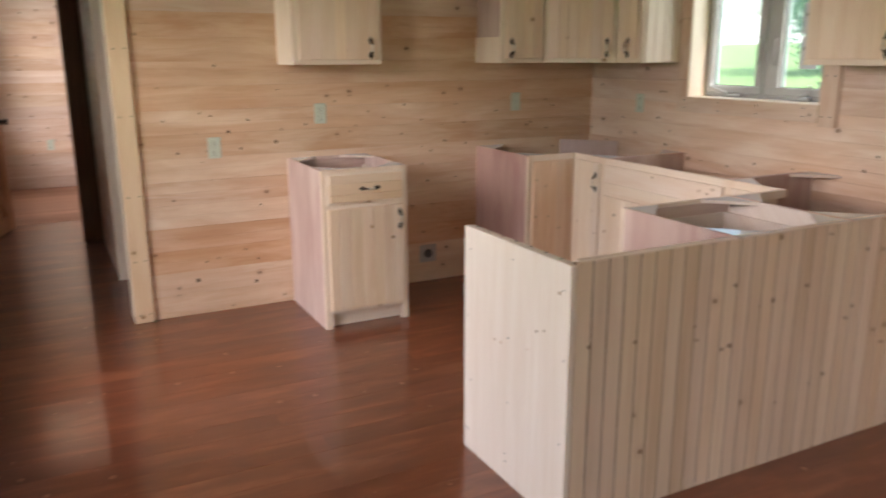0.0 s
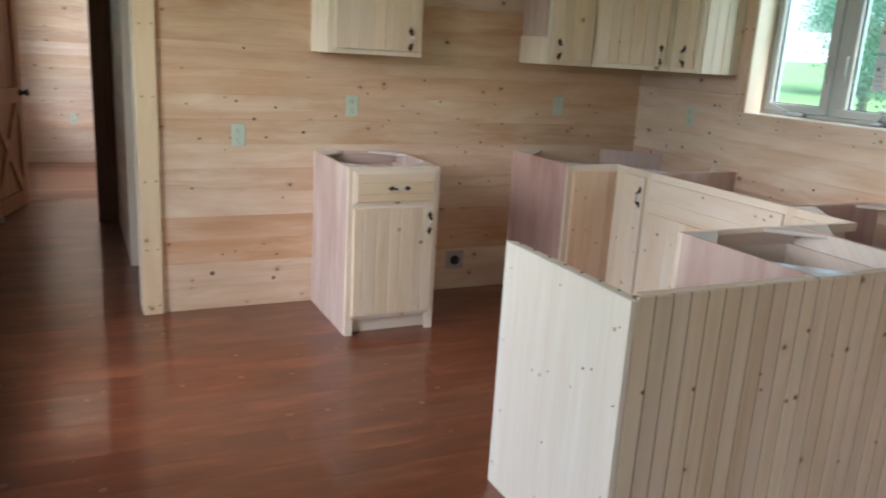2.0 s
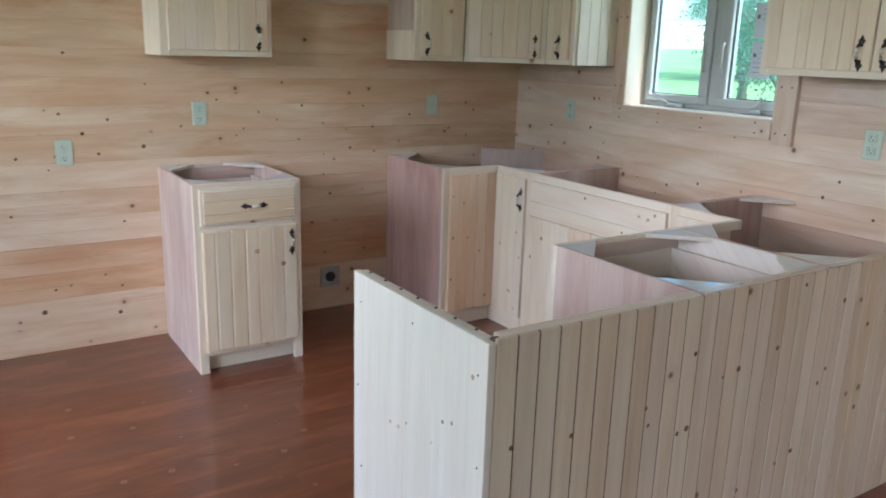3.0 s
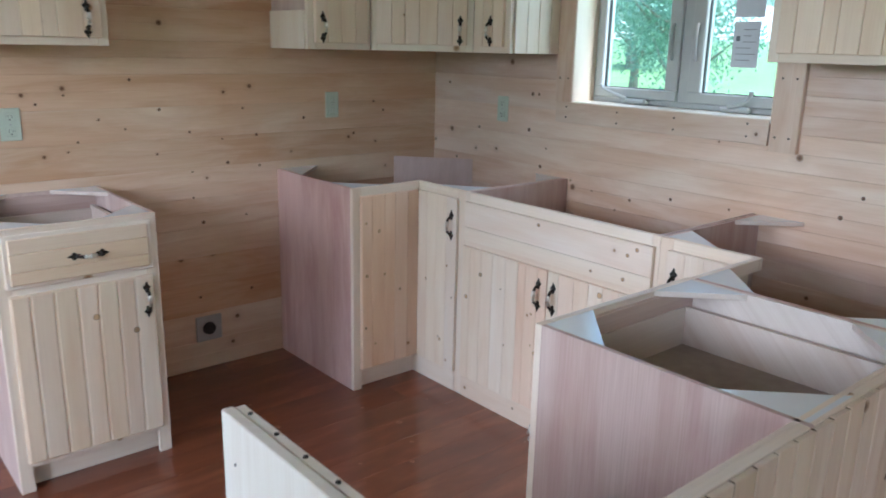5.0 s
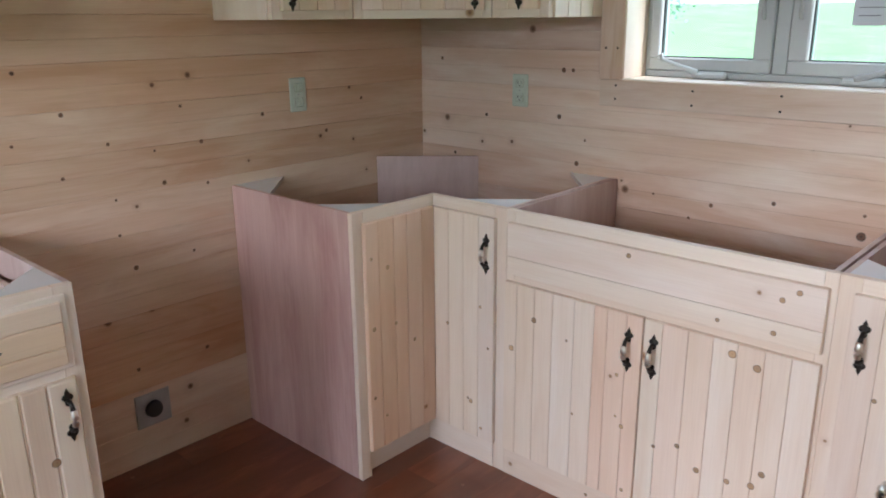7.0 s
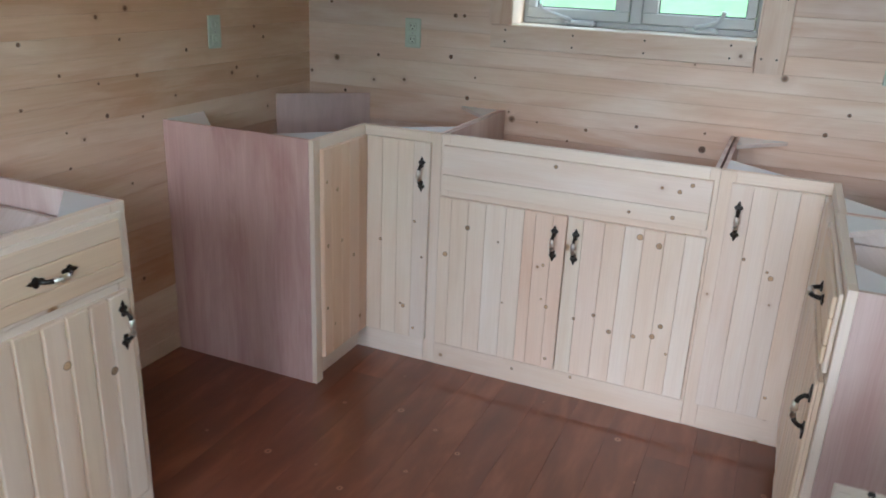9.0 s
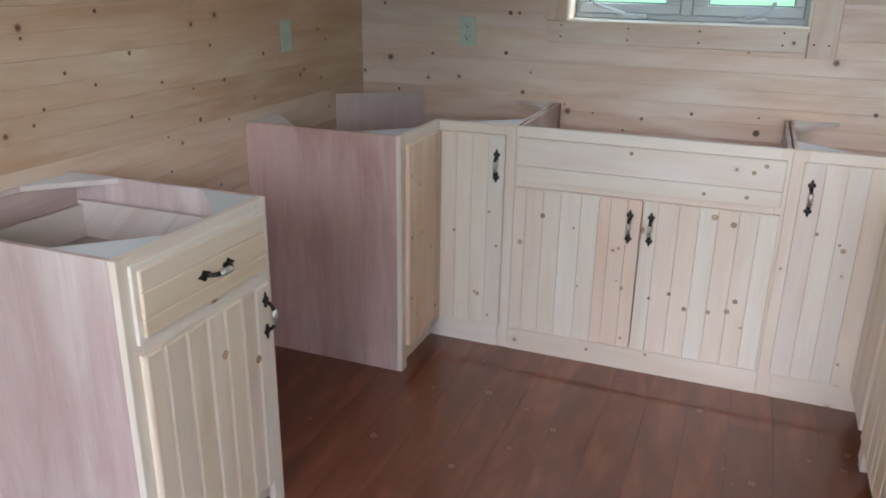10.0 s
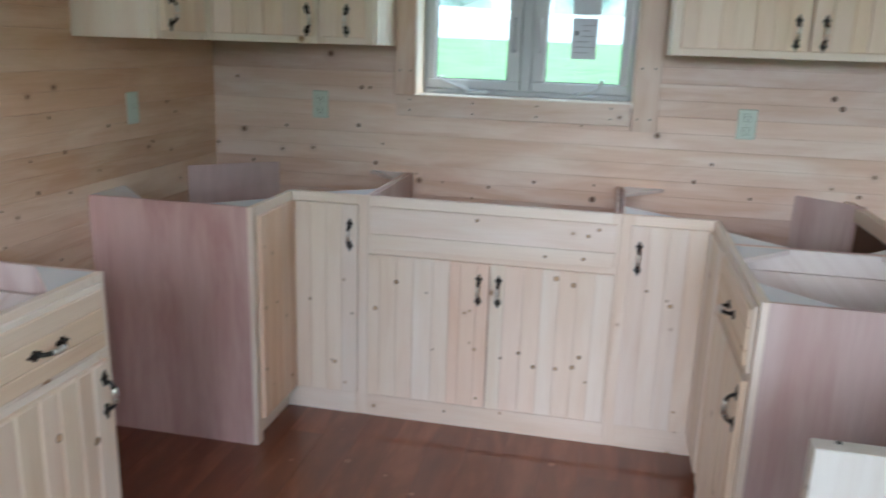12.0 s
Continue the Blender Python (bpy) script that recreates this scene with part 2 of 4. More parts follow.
def knot_material(name, heart, body, rim):
    """A branch knot seen end on: a dark heart, a brown body and a darker bark ring."""
    n = Nodes(name)
    co = n.add("ShaderNodeTexCoord")
    info = n.add("ShaderNodeObjectInfo")
    ring = n.add("ShaderNodeVectorMath")
    ring.operation = "LENGTH"
    n.join(co.outputs["Object"], ring.inputs[0])
    rough_edge = n.add("ShaderNodeTexNoise", Scale=260.0, Detail=2.0)
    n.join(co.outputs["Object"], rough_edge.inputs["Vector"])
    r = n.maths("MULTIPLY_ADD", rough_edge.outputs["Fac"], 0.35, n.maths("MULTIPLY", ring.outputs["Value"], 95.0))
    colour = n.ramp(r, [(0.22, heart), (0.45, body), (0.66, body), (0.80, rim)])
    k = n.maths("MULTIPLY_ADD", info.outputs["Random"], 0.7, 0.65)
    shade = n.add("ShaderNodeCombineColor")
    for i in range(3):
        n.join(k, shade.inputs[i])
    n.join(n.mix("MULTIPLY", 1.0, colour, shade.outputs[0]), n.bsdf.inputs["Base Color"])
    n.bsdf.inputs["Roughness"].default_value = 0.5
    clear = n.add("ShaderNodeBsdfTransparent")
    both = n.add("ShaderNodeMixShader")
    n.join(n.ramp(r, [(0.62, (0.92, 0.92, 0.92)), (0.86, (0.55, 0.55, 0.55)), (1.0, (0, 0, 0))]), both.inputs[0])
    n.join(clear.outputs[0], both.inputs[1])
    n.join(n.bsdf.outputs[0], both.inputs[2])
    n.join(both.outputs[0], n.tree.nodes["Material Output"].inputs["Surface"])
    return n.mat


WALL_KNOT = knot_material("wall_knot", (0.06, 0.03, 0.018), (0.21, 0.105, 0.055), (0.11, 0.052, 0.028))
PALE_KNOT = knot_material("pale_knot", (0.34, 0.19, 0.095), (0.58, 0.37, 0.20), (0.50, 0.30, 0.155))

# ---- mesh helpers ----


def box(bm, x0, y0, z0, x1, y1, z1, bevel=0.0, slot=0):
    m = Matrix.Translation(((x0 + x1) / 2, (y0 + y1) / 2, (z0 + z1) / 2)) @ Matrix.Diagonal((abs(x1 - x0), abs(y1 - y0), abs(z1 - z0), 1))
    made = bmesh.ops.create_cube(bm, size=1.0, matrix=m)["verts"]
    faces = {f for v in made for f in v.link_faces}
    for f in faces:
        f.material_index = slot
    if bevel > 0:
        edges = list({e for v in made for e in v.link_edges})
        bmesh.ops.bevel(bm, geom=edges, offset=bevel, segments=1, affect="EDGES", profile=0.5)
    return bm


def boxed(*args, bevel=0.0):
    return box(bmesh.new(), *args, bevel=bevel)


def prism(bm, points, z0, z1, slot=0):
    """A flat outline in x, y raised from z0 to z1."""
    low = [bm.verts.new((x, y, z0)) for x, y in points]
    high = [bm.verts.new((x, y, z1)) for x, y in points]
    made = [bm.faces.new(low[::-1]), bm.faces.new(high)]
    for i in range(len(points)):
        j = (i + 1) % len(points)
        made.append(bm.faces.new((low[i], low[j], high[j], high[i])))
    for f in made:
        f.material_index = slot
    bmesh.ops.recalc_face_normals(bm, faces=made)
    return bm


def mesh_from(name, bm, *materials):
    data = bpy.data.meshes.new(name)
    bm.to_mesh(data)
    bm.free()
    for m in materials:
        data.materials.append(m)
    return data


def part(name, bm, material, parent, label="", m=None, tint=None):
    mats = material if isinstance(material, (list, tuple)) else (material,)
    ob = new(name, mesh_from(name, bm, *mats))
    ob.parent = parent
    if m is not None:
        ob.matrix_local = m
    if tint:
        ob.color = (*tint, 1)
    return tagged(ob, label)


def thing(name, m, label, category, group=""):
    ob = new(name)
    ob.empty_display_size = 0.1
    ob.matrix_world = m
    return tagged(ob, label, category, group)


def structure(name, bm, material, label, category):
    return tagged(new(name, mesh_from(name, bm, material)), label, category, "", "structure")


def rod(bm, path, radii, sides=8, slot=0):
    """A round bar through the points of a path, with a radius at each."""
    rings = []
    for i, p in enumerate(path):
        a, b = Vector(path[max(i - 1, 0)]), Vector(path[min(i + 1, len(path) - 1)])
        turn = (b - a).to_track_quat("Z", "Y")
        rings.append([bm.verts.new(Vector(p) + turn @ Vector((radii[i] * math.cos(2 * math.pi * k / sides), radii[i] * math.sin(2 * math.pi * k / sides), 0))) for k in range(sides)])
    for r, s in zip(rings, rings[1:]):
        for k in range(sides):
            f = bm.faces.new((r[k], r[(k + 1) % sides], s[(k + 1) % sides], s[k]))
            f.material_index, f.smooth = slot, True
    for end in (rings[0][::-1], rings[-1]):
        bm.faces.new(end).material_index = slot
    return bm


BOARDS = {}


def board_mesh(length, width, thick, chamfer=0.0020, bead=True, material=None):
    """A matched board: its length along x, its width up z, its face towards -y, with eased edges and a middle bead."""
    key = (round(length, 3), round(width, 4), thick, chamfer, bead, material.name)
    if key in BOARDS:
        return BOARDS[key]
    c, w, t = chamfer, width, thick
    outline = [(0, 0), (0, t - c), (c, t)]
    if bead:
        outline += [(w / 2 - c * 0.8, t), (w / 2, t - c * 0.8), (w / 2 + c * 0.8, t)]
    outline += [(w - c, t), (w, t - c), (w, 0)]
    bm = bmesh.new()
    ends = [[bm.verts.new((x, -d, v)) for v, d in outline] for x in (0, length)]
    bm.faces.new(ends[0])
    bm.faces.new(ends[1][::-1])
    for i in range(len(outline)):
        j = (i + 1) % len(outline)
        bm.faces.new((ends[0][i], ends[1][i], ends[1][j], ends[0][j]))
    bmesh.ops.recalc_face_normals(bm, faces=bm.faces)
    BOARDS[key] = mesh_from("board", bm, material)
    return BOARDS[key]


def lay_board(name, parent, m, length, width, thick, material, chamfer=0.0020, bead=True, tint=None):
    ob = new(name, board_mesh(length, width, thick, chamfer, bead, material))
    ob.parent = parent
    ob.matrix_local = m
    if tint:
        ob.color = (*tint, 1)
    return ob


KNOTS = {}


def knot_mesh(kind, material):
    """A thin oval plug with an uneven outline, its face towards -y, long along x."""
    key = (kind, material.name)
    if key not in KNOTS:
        rng = random.Random(kind + 50)
        bm = bmesh.new()
        rim, back = [], []
        long = (1.0, 1.25, 1.55)[kind % 3]
        for k in range(12):
            a = 2 * math.pi * k / 12
            r = 0.0092 * rng.uniform(0.86, 1.10)
            rim.append(bm.verts.new((r * long * math.cos(a), -0.0004, r * math.sin(a))))
            back.append(bm.verts.new((r * long * math.cos(a), 0.003, r * math.sin(a))))
        bm.faces.new(rim)
        for k in range(12):
            bm.faces.new((rim[k], back[k], back[(k + 1) % 12], rim[(k + 1) % 12]))
        bmesh.ops.recalc_face_normals(bm, faces=bm.faces)
        KNOTS[key] = mesh_from("knot", bm, material)
    return KNOTS[key]


def add_knots(parent, frame_m, places, material, upright=False):
    """Knots at (along, up, size) on a face whose own axes are frame_m."""
    for k, (along, up, size) in enumerate(places):
        ob = new("knot", knot_mesh(k % 6, material))
        ob.parent = parent
        ob.matrix_local = frame_m @ pose(along, 0, up, 0, (90 if upright else 0) + 17 * math.sin(5.0 * k), 0) @ Matrix.Diagonal((0.88 * size, 1, 0.88 * size, 1))


# ---- shell ----
floor_slab = structure("floor", boxed(W_WALL - 0.2, S_WALL - 0.2, -0.20, E_WALL + 0.2, FAR_WALL + 0.2, -0.022), PLYCORE, "glossy reddish-brown stained pine plank floor", "floor")
ceiling = structure("ceiling", boxed(W_WALL - 0.2, S_WALL - 0.2, CEILING, E_WALL + 0.2, FAR_WALL + 0.2, CEILING + 0.15), PLASTER, "plain pale wooden ceiling closing the cabin", "ceiling")

OPEN_E = (2.985, 3.880, 1.215, 2.08)         # kitchen window opening: y, y, z, z
OPEN_W = ((2.05, 2.905, 0.385, 2.08), (3.42, 4.30, 0.385, 2.08))
OPEN_BED = (8.4, 9.4, 0.7, 2.1)
OPEN_SW = (-1.70, 0.50, 0.12, 2.10)


def rough_hole(h, by=0.021):
    """The hole in the wall for an opening that is lined with boards."""
    return (h[0] - by, h[1] + by, h[2] - by, h[3] + by)


def slab_with_holes(name, axis, at, thick, lo, hi, holes, label):
    """An upright wall from lo to hi along the other axis, its face at 'at' and its body beyond, with openings right through."""
    bm = bmesh.new()
    cuts = sorted({lo, hi, *[v for h in holes for v in h[:2]]})
    for a, b in zip(cuts, cuts[1:]):
        spans = [(0.0, CEILING)]
        for h in holes:
            if h[0] <= a and b <= h[1]:
                spans = [(0.0, h[2]), (h[3], CEILING)]
        for z0, z1 in spans:
            if z1 - z0 < 0.005:
                continue
            if axis == "y":
                box(bm, a, at, z0, b, at + thick, z1)
            else:
                box(bm, at, a, z0, at + thick, b, z1)
    return structure(name, bm, PLYCORE, label, "wall")


BACK = 0.02
wall_north = slab_with_holes("wall_north", "y", N_WALL + BACK, 0.10, HALL_E, E_WALL + 0.14, [], "kitchen wall of horizontal knotty pine boards")
wall_east = slab_with_holes("wall_east", "x", E_WALL + BACK, 0.17, S_WALL - 0.2, FAR_WALL + 0.2, [rough_hole(OPEN_E)], "window wall of pale horizontal pine boards")
wall_west = slab_with_holes("wall_west", "x", W_WALL - BACK, -0.14, S_WALL - 0.2, FAR_WALL + 0.2, [*map(rough_hole, (*OPEN_W, OPEN_BED, OPEN_SW))], "pine-boarded outer wall with two tall low windows")
wall_south = slab_with_holes("wall_south", "y", S_WALL - BACK, -0.14, W_WALL - 0.2, E_WALL + 0.2, [], "plain boarded end wall of the room")
wall_far = slab_with_holes("wall_far", "y", FAR_WALL + BACK, 0.14, W_WALL - 0.2, E_WALL + 0.2, [], "pine-boarded bedroom wall seen through the doorway")
wall_hall = slab_with_holes("wall_hall", "x", HALL_E + BACK, 0.08, N_WALL + 0.12, DOOR_WALL, [(5.00, 5.80, 0.0, 2.05)], "boarded hallway wall with a side opening")
wall_doorway = slab_with_holes("wall_doorway", "y", DOOR_WALL + BACK, 0.08, W_WALL, E_WALL, [(-0.19, 0.547, 0.0, 2.04)], "dim hallway end wall with a doorway")


def tone(rng, spread=0.07):
    k = 1 + rng.uniform(-spread, spread)
    warm = rng.uniform(-0.05, 0.05)
    return (k * (1 + warm * 0.3), k, k * (1 - warm))


def clad(wall, axis, at, face, lo, hi, holes, seed, special=None, base=0.0, wash=(1.0, 1.0, 1.0)):
    """Horizontal boards on one face of a wall, cut round its openings. face: -1 or 1, the way they look."""
    rng = random.Random(seed)
    rows = int(math.ceil((CEILING - base) / PITCH))
    for r in range(rows):
        z0 = base + r * PITCH
        w = min(PITCH, CEILING - z0)
        if w < 0.03:
            continue
        spans = [(lo, hi)]
        for h in holes:
            if z0 < h[3] - 0.02 and z0 + w > h[2] + 0.02:
                cut = []
                for a, b in spans:
                    if h[0] > a:
                        cut.append((a, min(b, h[0])))
                    if h[1] < b:
                        cut.append((max(a, h[1]), b))
                spans = [s for s in cut if s[1] - s[0] > 0.02]
        tint = tone(rng)
        if special and r in special:
            tint = special[r]
        tint = tuple(p * q for p, q in zip(tint, wash))
        for a, b in spans:
            if axis == "y":
                m = pose(a, at, z0) if face < 0 else pose(b, at, z0, 0, 0, 180)
            else:
                m = pose(at, b, z0, 0, 0, -90) if face < 0 else pose(at, a, z0, 0, 0, 90)
            lay_board("board", wall, m, b - a, w, BACK, WALL_PINE, tint=tint)


# ---- kitchen window ----


def casing(name, m, length, width, thick, screws, label):
    """A flat trim board along local x, face towards -y, with a pair of dark screw heads at each stated place."""
    ob = tagged(new(name, board_mesh(length, width, thick, 0.003, False, WALL_PINE)), label, "trim", "", "structure")
    ob.matrix_world = m
    for x in screws:
        for z in (0.25 * width, 0.75 * width):
            bm = bmesh.new()
            bmesh.ops.create_cone(bm, cap_ends=True, segments=8, radius1=0.0042, radius2=0.0038, depth=0.003, matrix=pose(x, -thick - 0.0002, z + 0.004 * math.sin(37 * x), 90))
            part("screw", bm, SCREW, ob)
    return ob


def crank(parent, y, side):
    """A casement operator: a rounded housing on the sill and its folded lever."""
    bm = bmesh.new()
    box(bm, 3.882, y - 0.060, 1.216, 3.912, y + 0.060, 1.240, 0.008)
    if side > 0:
        path = [(3.884, y + 0.035, 1.236), (3.876, y + 0.060, 1.246), (3.872, y + 0.100, 1.258), (3.870, y + 0.150, 1.274), (3.868, y + 0.158, 1.292)]
    else:
        path = [(3.884, y + 0.020, 1.238), (3.876, y - 0.030, 1.250), (3.872, y - 0.055, 1.262), (3.868, y - 0.072, 1.284), (3.866, y - 0.076, 1.300)]
    rod(bm, path, [0.010, 0.008, 0.007, 0.007, 0.010])
    part("crank_handle", bm, VINYL, parent, "pale folding crank handle")


def kitchen_window():
    y0, y1, z0, z1 = OPEN_E
    win = tagged(new("window_1"), "grey-framed double casement window over the sink base", "window", "", "structure")
    x0, x1 = 3.925, 3.985
    bm = bmesh.new()
    for a, b, c, d in ((y0, y1, z0 + 0.0005, z0 + 0.022), (y0, y1, z1 - 0.022, z1), (y0, y0 + 0.016, z0 + 0.022, z1 - 0.022), (y1 - 0.016, y1, z0 + 0.022, z1 - 0.022), (3.41, 3.455, z0 + 0.022, z1 - 0.022)):
        box(bm, x0, a, c, x1, b, d, 0.003)
    part("window_frame", bm, VINYL, win)
    for a, b, side in ((3.457, 3.862, 1), (3.003, 3.408, -1)):
        bm = bmesh.new()
        zl, zh = z0 + 0.024, z1 - 0.024
        inner, outer = 0.056, 0.034                      # stile by the middle post, stile by the jamb
        sa, sb = (inner, outer) if side > 0 else (outer, inner)
        for p, q, c, d in ((a, b, zl, zl + 0.040), (a, b, zh - 0.040, zh), (a, a + sa, zl + 0.040, zh - 0.040), (b - sb, b, zl + 0.040, zh - 0.040)):
            box(bm, x0 - 0.012, p, c, x1 - 0.012, q, d, 0.004)
        sash = part("sash", bm, VINYL, win)
        bm = bmesh.new()
        for p, q, c, d in ((a + sa, b - sb, zl + 0.040, zl + 0.044), (a + sa, b - sb, zh - 0.044, zh - 0.040), (a + sa, a + sa + 0.004, zl + 0.044, zh - 0.044), (b - sb - 0.004, b - sb, zl + 0.044, zh - 0.044)):
            box(bm, x0 + 0.008, p, c, x0 + 0.022, q, d)
        part("gasket", bm, BLACK, sash, "thin black glazing gasket")
        pane = part("pane", boxed(3.946, a + sa, zl + 0.040, 3.952, b - sb, zh - 0.040), GLASS, sash, "clear greenish double glazing")
        pane.visible_shadow = False
        crank(sash, (a + b) / 2 - 0.02, side)
        bm = bmesh.new()
        yl = a + 0.030 if side > 0 else b - 0.030
        rod(bm, [(3.909, yl, 1.40), (3.901, yl, 1.42), (3.895, yl, 1.47), (3.901, yl, 1.53), (3.909, yl, 1.54)], [0.006, 0.007, 0.008, 0.007, 0.005])
        part("sash_lock", bm, VINYL, sash)
    # jamb boards and sill
    for name, args in (("window_sill", (3.782, y0 - 0.016, z0 - 0.018, 3.990, y1 + 0.016, z0)), ("jamb", (3.782, y1, z0, 3.99, y1 + 0.018, z1)), ("jamb", (3.782, y0 - 0.018, z0, 3.99, y0, z1)), ("jamb", (3.782, y0 - 0.018, z1, 3.99, y1 + 0.018, z1 + 0.018))):
        part(name, boxed(*args, bevel=0.002), PINE["Z"] if name != "window_sill" else SILL, win)
    t = 0.022
    casing("trim", pose(E_WALL, 3.964, z0 - 0.092, 0, 0, -90), 3.964 - y0, 0.088, t, (0.06, 0.33, 0.60, 0.90), "pale pine trim board under the kitchen window")
    casing("trim", pose(E_WALL, y1 + 0.004, z0 - 0.003, 0, 90, -90) @ pose(0, 0, 0, 0, 180, 0) @ pose(0, 0, 0), 0.96, 0.088, t, (0.10, 0.45, 0.80), "pale upright pine window trim board")
    casing("trim", pose(E_WALL, y0 - 0.105, z0 - 0.110, 0, 90, -90) @ pose(0, 0, 0, 0, 180, 0), 1.07, 0.100, t, (0.05, 0.25, 0.55), "pale upright pine window trim board")
    casing("trim", pose(E_WALL, 3.974, z1 + 0.020, 0, 0, -90), 3.974 - 2.88, 0.088, t, (0.1, 0.5, 0.9), "pale pine trim board over the kitchen window")
    # paper notices stuck on the pane
    for lab, a, b, c, d, lines in (("paper notice taped inside the window pane", 3.145, 3.250, 1.381, 1.547, 6), ("paper notice taped high inside the window pane", 3.135, 3.252, 1.562, 1.72, 3)):
        note = thing("notice", pose(3.944, 0, 0), lab, "notice")
        part("sheet", boxed(-0.0012, a, c, 0.0, b, d), PAPER, note)
        bm = bmesh.new()
        box(bm, -0.0020, b - 0.028, d - 0.070, -0.0013, b - 0.012, d - 0.052)
        for k in range(lines):
            z = d - 0.030 - 0.022 * k
            box(bm, -0.0020, a + 0.012 + 0.02 * (k % 2), z, -0.0013, b - (0.040 if k < 3 else 0.014), z + 0.0022)
        part("print", bm, INK, note, "plain bars of small print")
    return win


kitchen_window()


# ---- west windows ----


def west_window(name, hole):
    y0, y1, z0, z1 = hole
    win = tagged(new(name), "tall low window with pale pine jambs", "window", "", "structure")
    bm = bmesh.new()
    for a, b, c, d in ((y0, y1, z0, z0 + 0.05), (y0, y1, z1 - 0.05, z1), (y0, y0 + 0.05, z0 + 0.05, z1 - 0.05), (y1 - 0.05, y1, z0 + 0.05, z1 - 0.05)):
        box(bm, -0.42, a, c, -0.37, b, d, 0.003)
    box(bm, -0.42, y0 + 0.05, 1.22, -0.37, y1 - 0.05, 1.27, 0.003)
    part("window_frame", bm, VINYL, win)
    for c, d in ((z0 + 0.05, 1.22), (1.27, z1 - 0.05)):
        pane = part("pane", boxed(-0.398, y0 + 0.05, c, -0.392, y1 - 0.05, d), GLASS, win)
        pane.visible_shadow = False
    for nm, args in (("window_sill", (-0.37, y0, z0 - 0.018, W_WALL + 0.006, y1, z0)), ("jamb", (-0.42, y1, z0 - 0.018, W_WALL + 0.006, y1 + 0.018, z1)), ("jamb", (-0.42, y0 - 0.018, z0 - 0.018, W_WALL + 0.006, y0, z1)), ("jamb", (-0.42, y0 - 0.018, z1, W_WALL + 0.006, y1 + 0.018, z1 + 0.018))):
        part(nm, boxed(*args, bevel=0.002), PINE["Y" if nm == "window_sill" else "Z"], win)
    return win


west_window("window_2", OPEN_W[0])
west_window("window_3", OPEN_W[1])
west_window("window_4", OPEN_SW)
west_window("window_5", OPEN_BED)
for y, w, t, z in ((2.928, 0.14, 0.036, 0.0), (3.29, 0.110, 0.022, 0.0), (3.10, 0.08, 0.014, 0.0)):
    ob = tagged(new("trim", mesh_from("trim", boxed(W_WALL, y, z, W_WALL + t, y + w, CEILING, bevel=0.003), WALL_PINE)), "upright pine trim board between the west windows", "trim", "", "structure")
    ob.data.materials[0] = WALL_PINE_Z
    # tint darkens and browns the boards: backlit shade put into their colour
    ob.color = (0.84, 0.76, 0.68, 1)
    rng_t = random.Random(int(y * 100))
    for k in range(20):
        bm = bmesh.new()
        bmesh.ops.create_cone(bm, cap_ends=True, segments=6, radius1=0.0042, radius2=0.0035, depth=0.002, matrix=pose(W_WALL + t + 0.0004, y + w * rng_t.choice((0.2, 0.8)), 0.05 + 0.11 * k + rng_t.uniform(-0.03, 0.03), 0, 90))
        part("nail", bm, SCREW, ob)

# ---- hall ----
post = tagged(new("trim", mesh_from("trim", boxed(HALL_E - 0.012, N_WALL - 0.022, 0, 0.772, N_WALL, CEILING, bevel=0.003), PINE["Z"])), "yellowish pine corner board at the end of the kitchen wall", "trim", "", "structure")
post.color = (0.95, 0.84, 0.68, 1)
for z in (0.05, 0.36, 0.72, 1.15, 1.50, 1.85):
    for x in (0.697, 0.752):
        bm = bmesh.new()
        bmesh.ops.create_cone(bm, cap_ends=True, segments=8, radius1=0.0045, radius2=0.004, depth=0.003, matrix=pose(x, N_WALL - 0.0222, z + 0.01 * math.sin(50 * x), 90))
        part("screw", bm, SCREW, post)
tagged(new("trim", mesh_from("trim", boxed(HALL_E - 0.012, N_WALL, 0, HALL_E + 0.012, 4.998, CEILING, bevel=0.003), PINE["Z"])), "pine board on the wall end facing the hallway", "trim", "", "structure")
tagged(new("trim", mesh_from("trim", boxed(HALL_E - 0.006, 5.782, 0, HALL_E + 0.11, 5.802, CEILING, bevel=0.003), PINE["Z"])), "pine jamb board of the hallway side opening", "trim", "", "structure")
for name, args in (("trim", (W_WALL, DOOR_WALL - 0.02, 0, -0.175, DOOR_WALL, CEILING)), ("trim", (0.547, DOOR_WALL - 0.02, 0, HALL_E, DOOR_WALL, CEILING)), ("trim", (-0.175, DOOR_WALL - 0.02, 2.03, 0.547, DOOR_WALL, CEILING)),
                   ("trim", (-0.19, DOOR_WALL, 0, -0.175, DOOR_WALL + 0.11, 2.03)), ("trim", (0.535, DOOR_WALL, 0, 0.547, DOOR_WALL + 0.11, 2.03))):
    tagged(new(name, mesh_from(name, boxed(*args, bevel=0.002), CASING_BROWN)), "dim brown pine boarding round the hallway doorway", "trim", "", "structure")


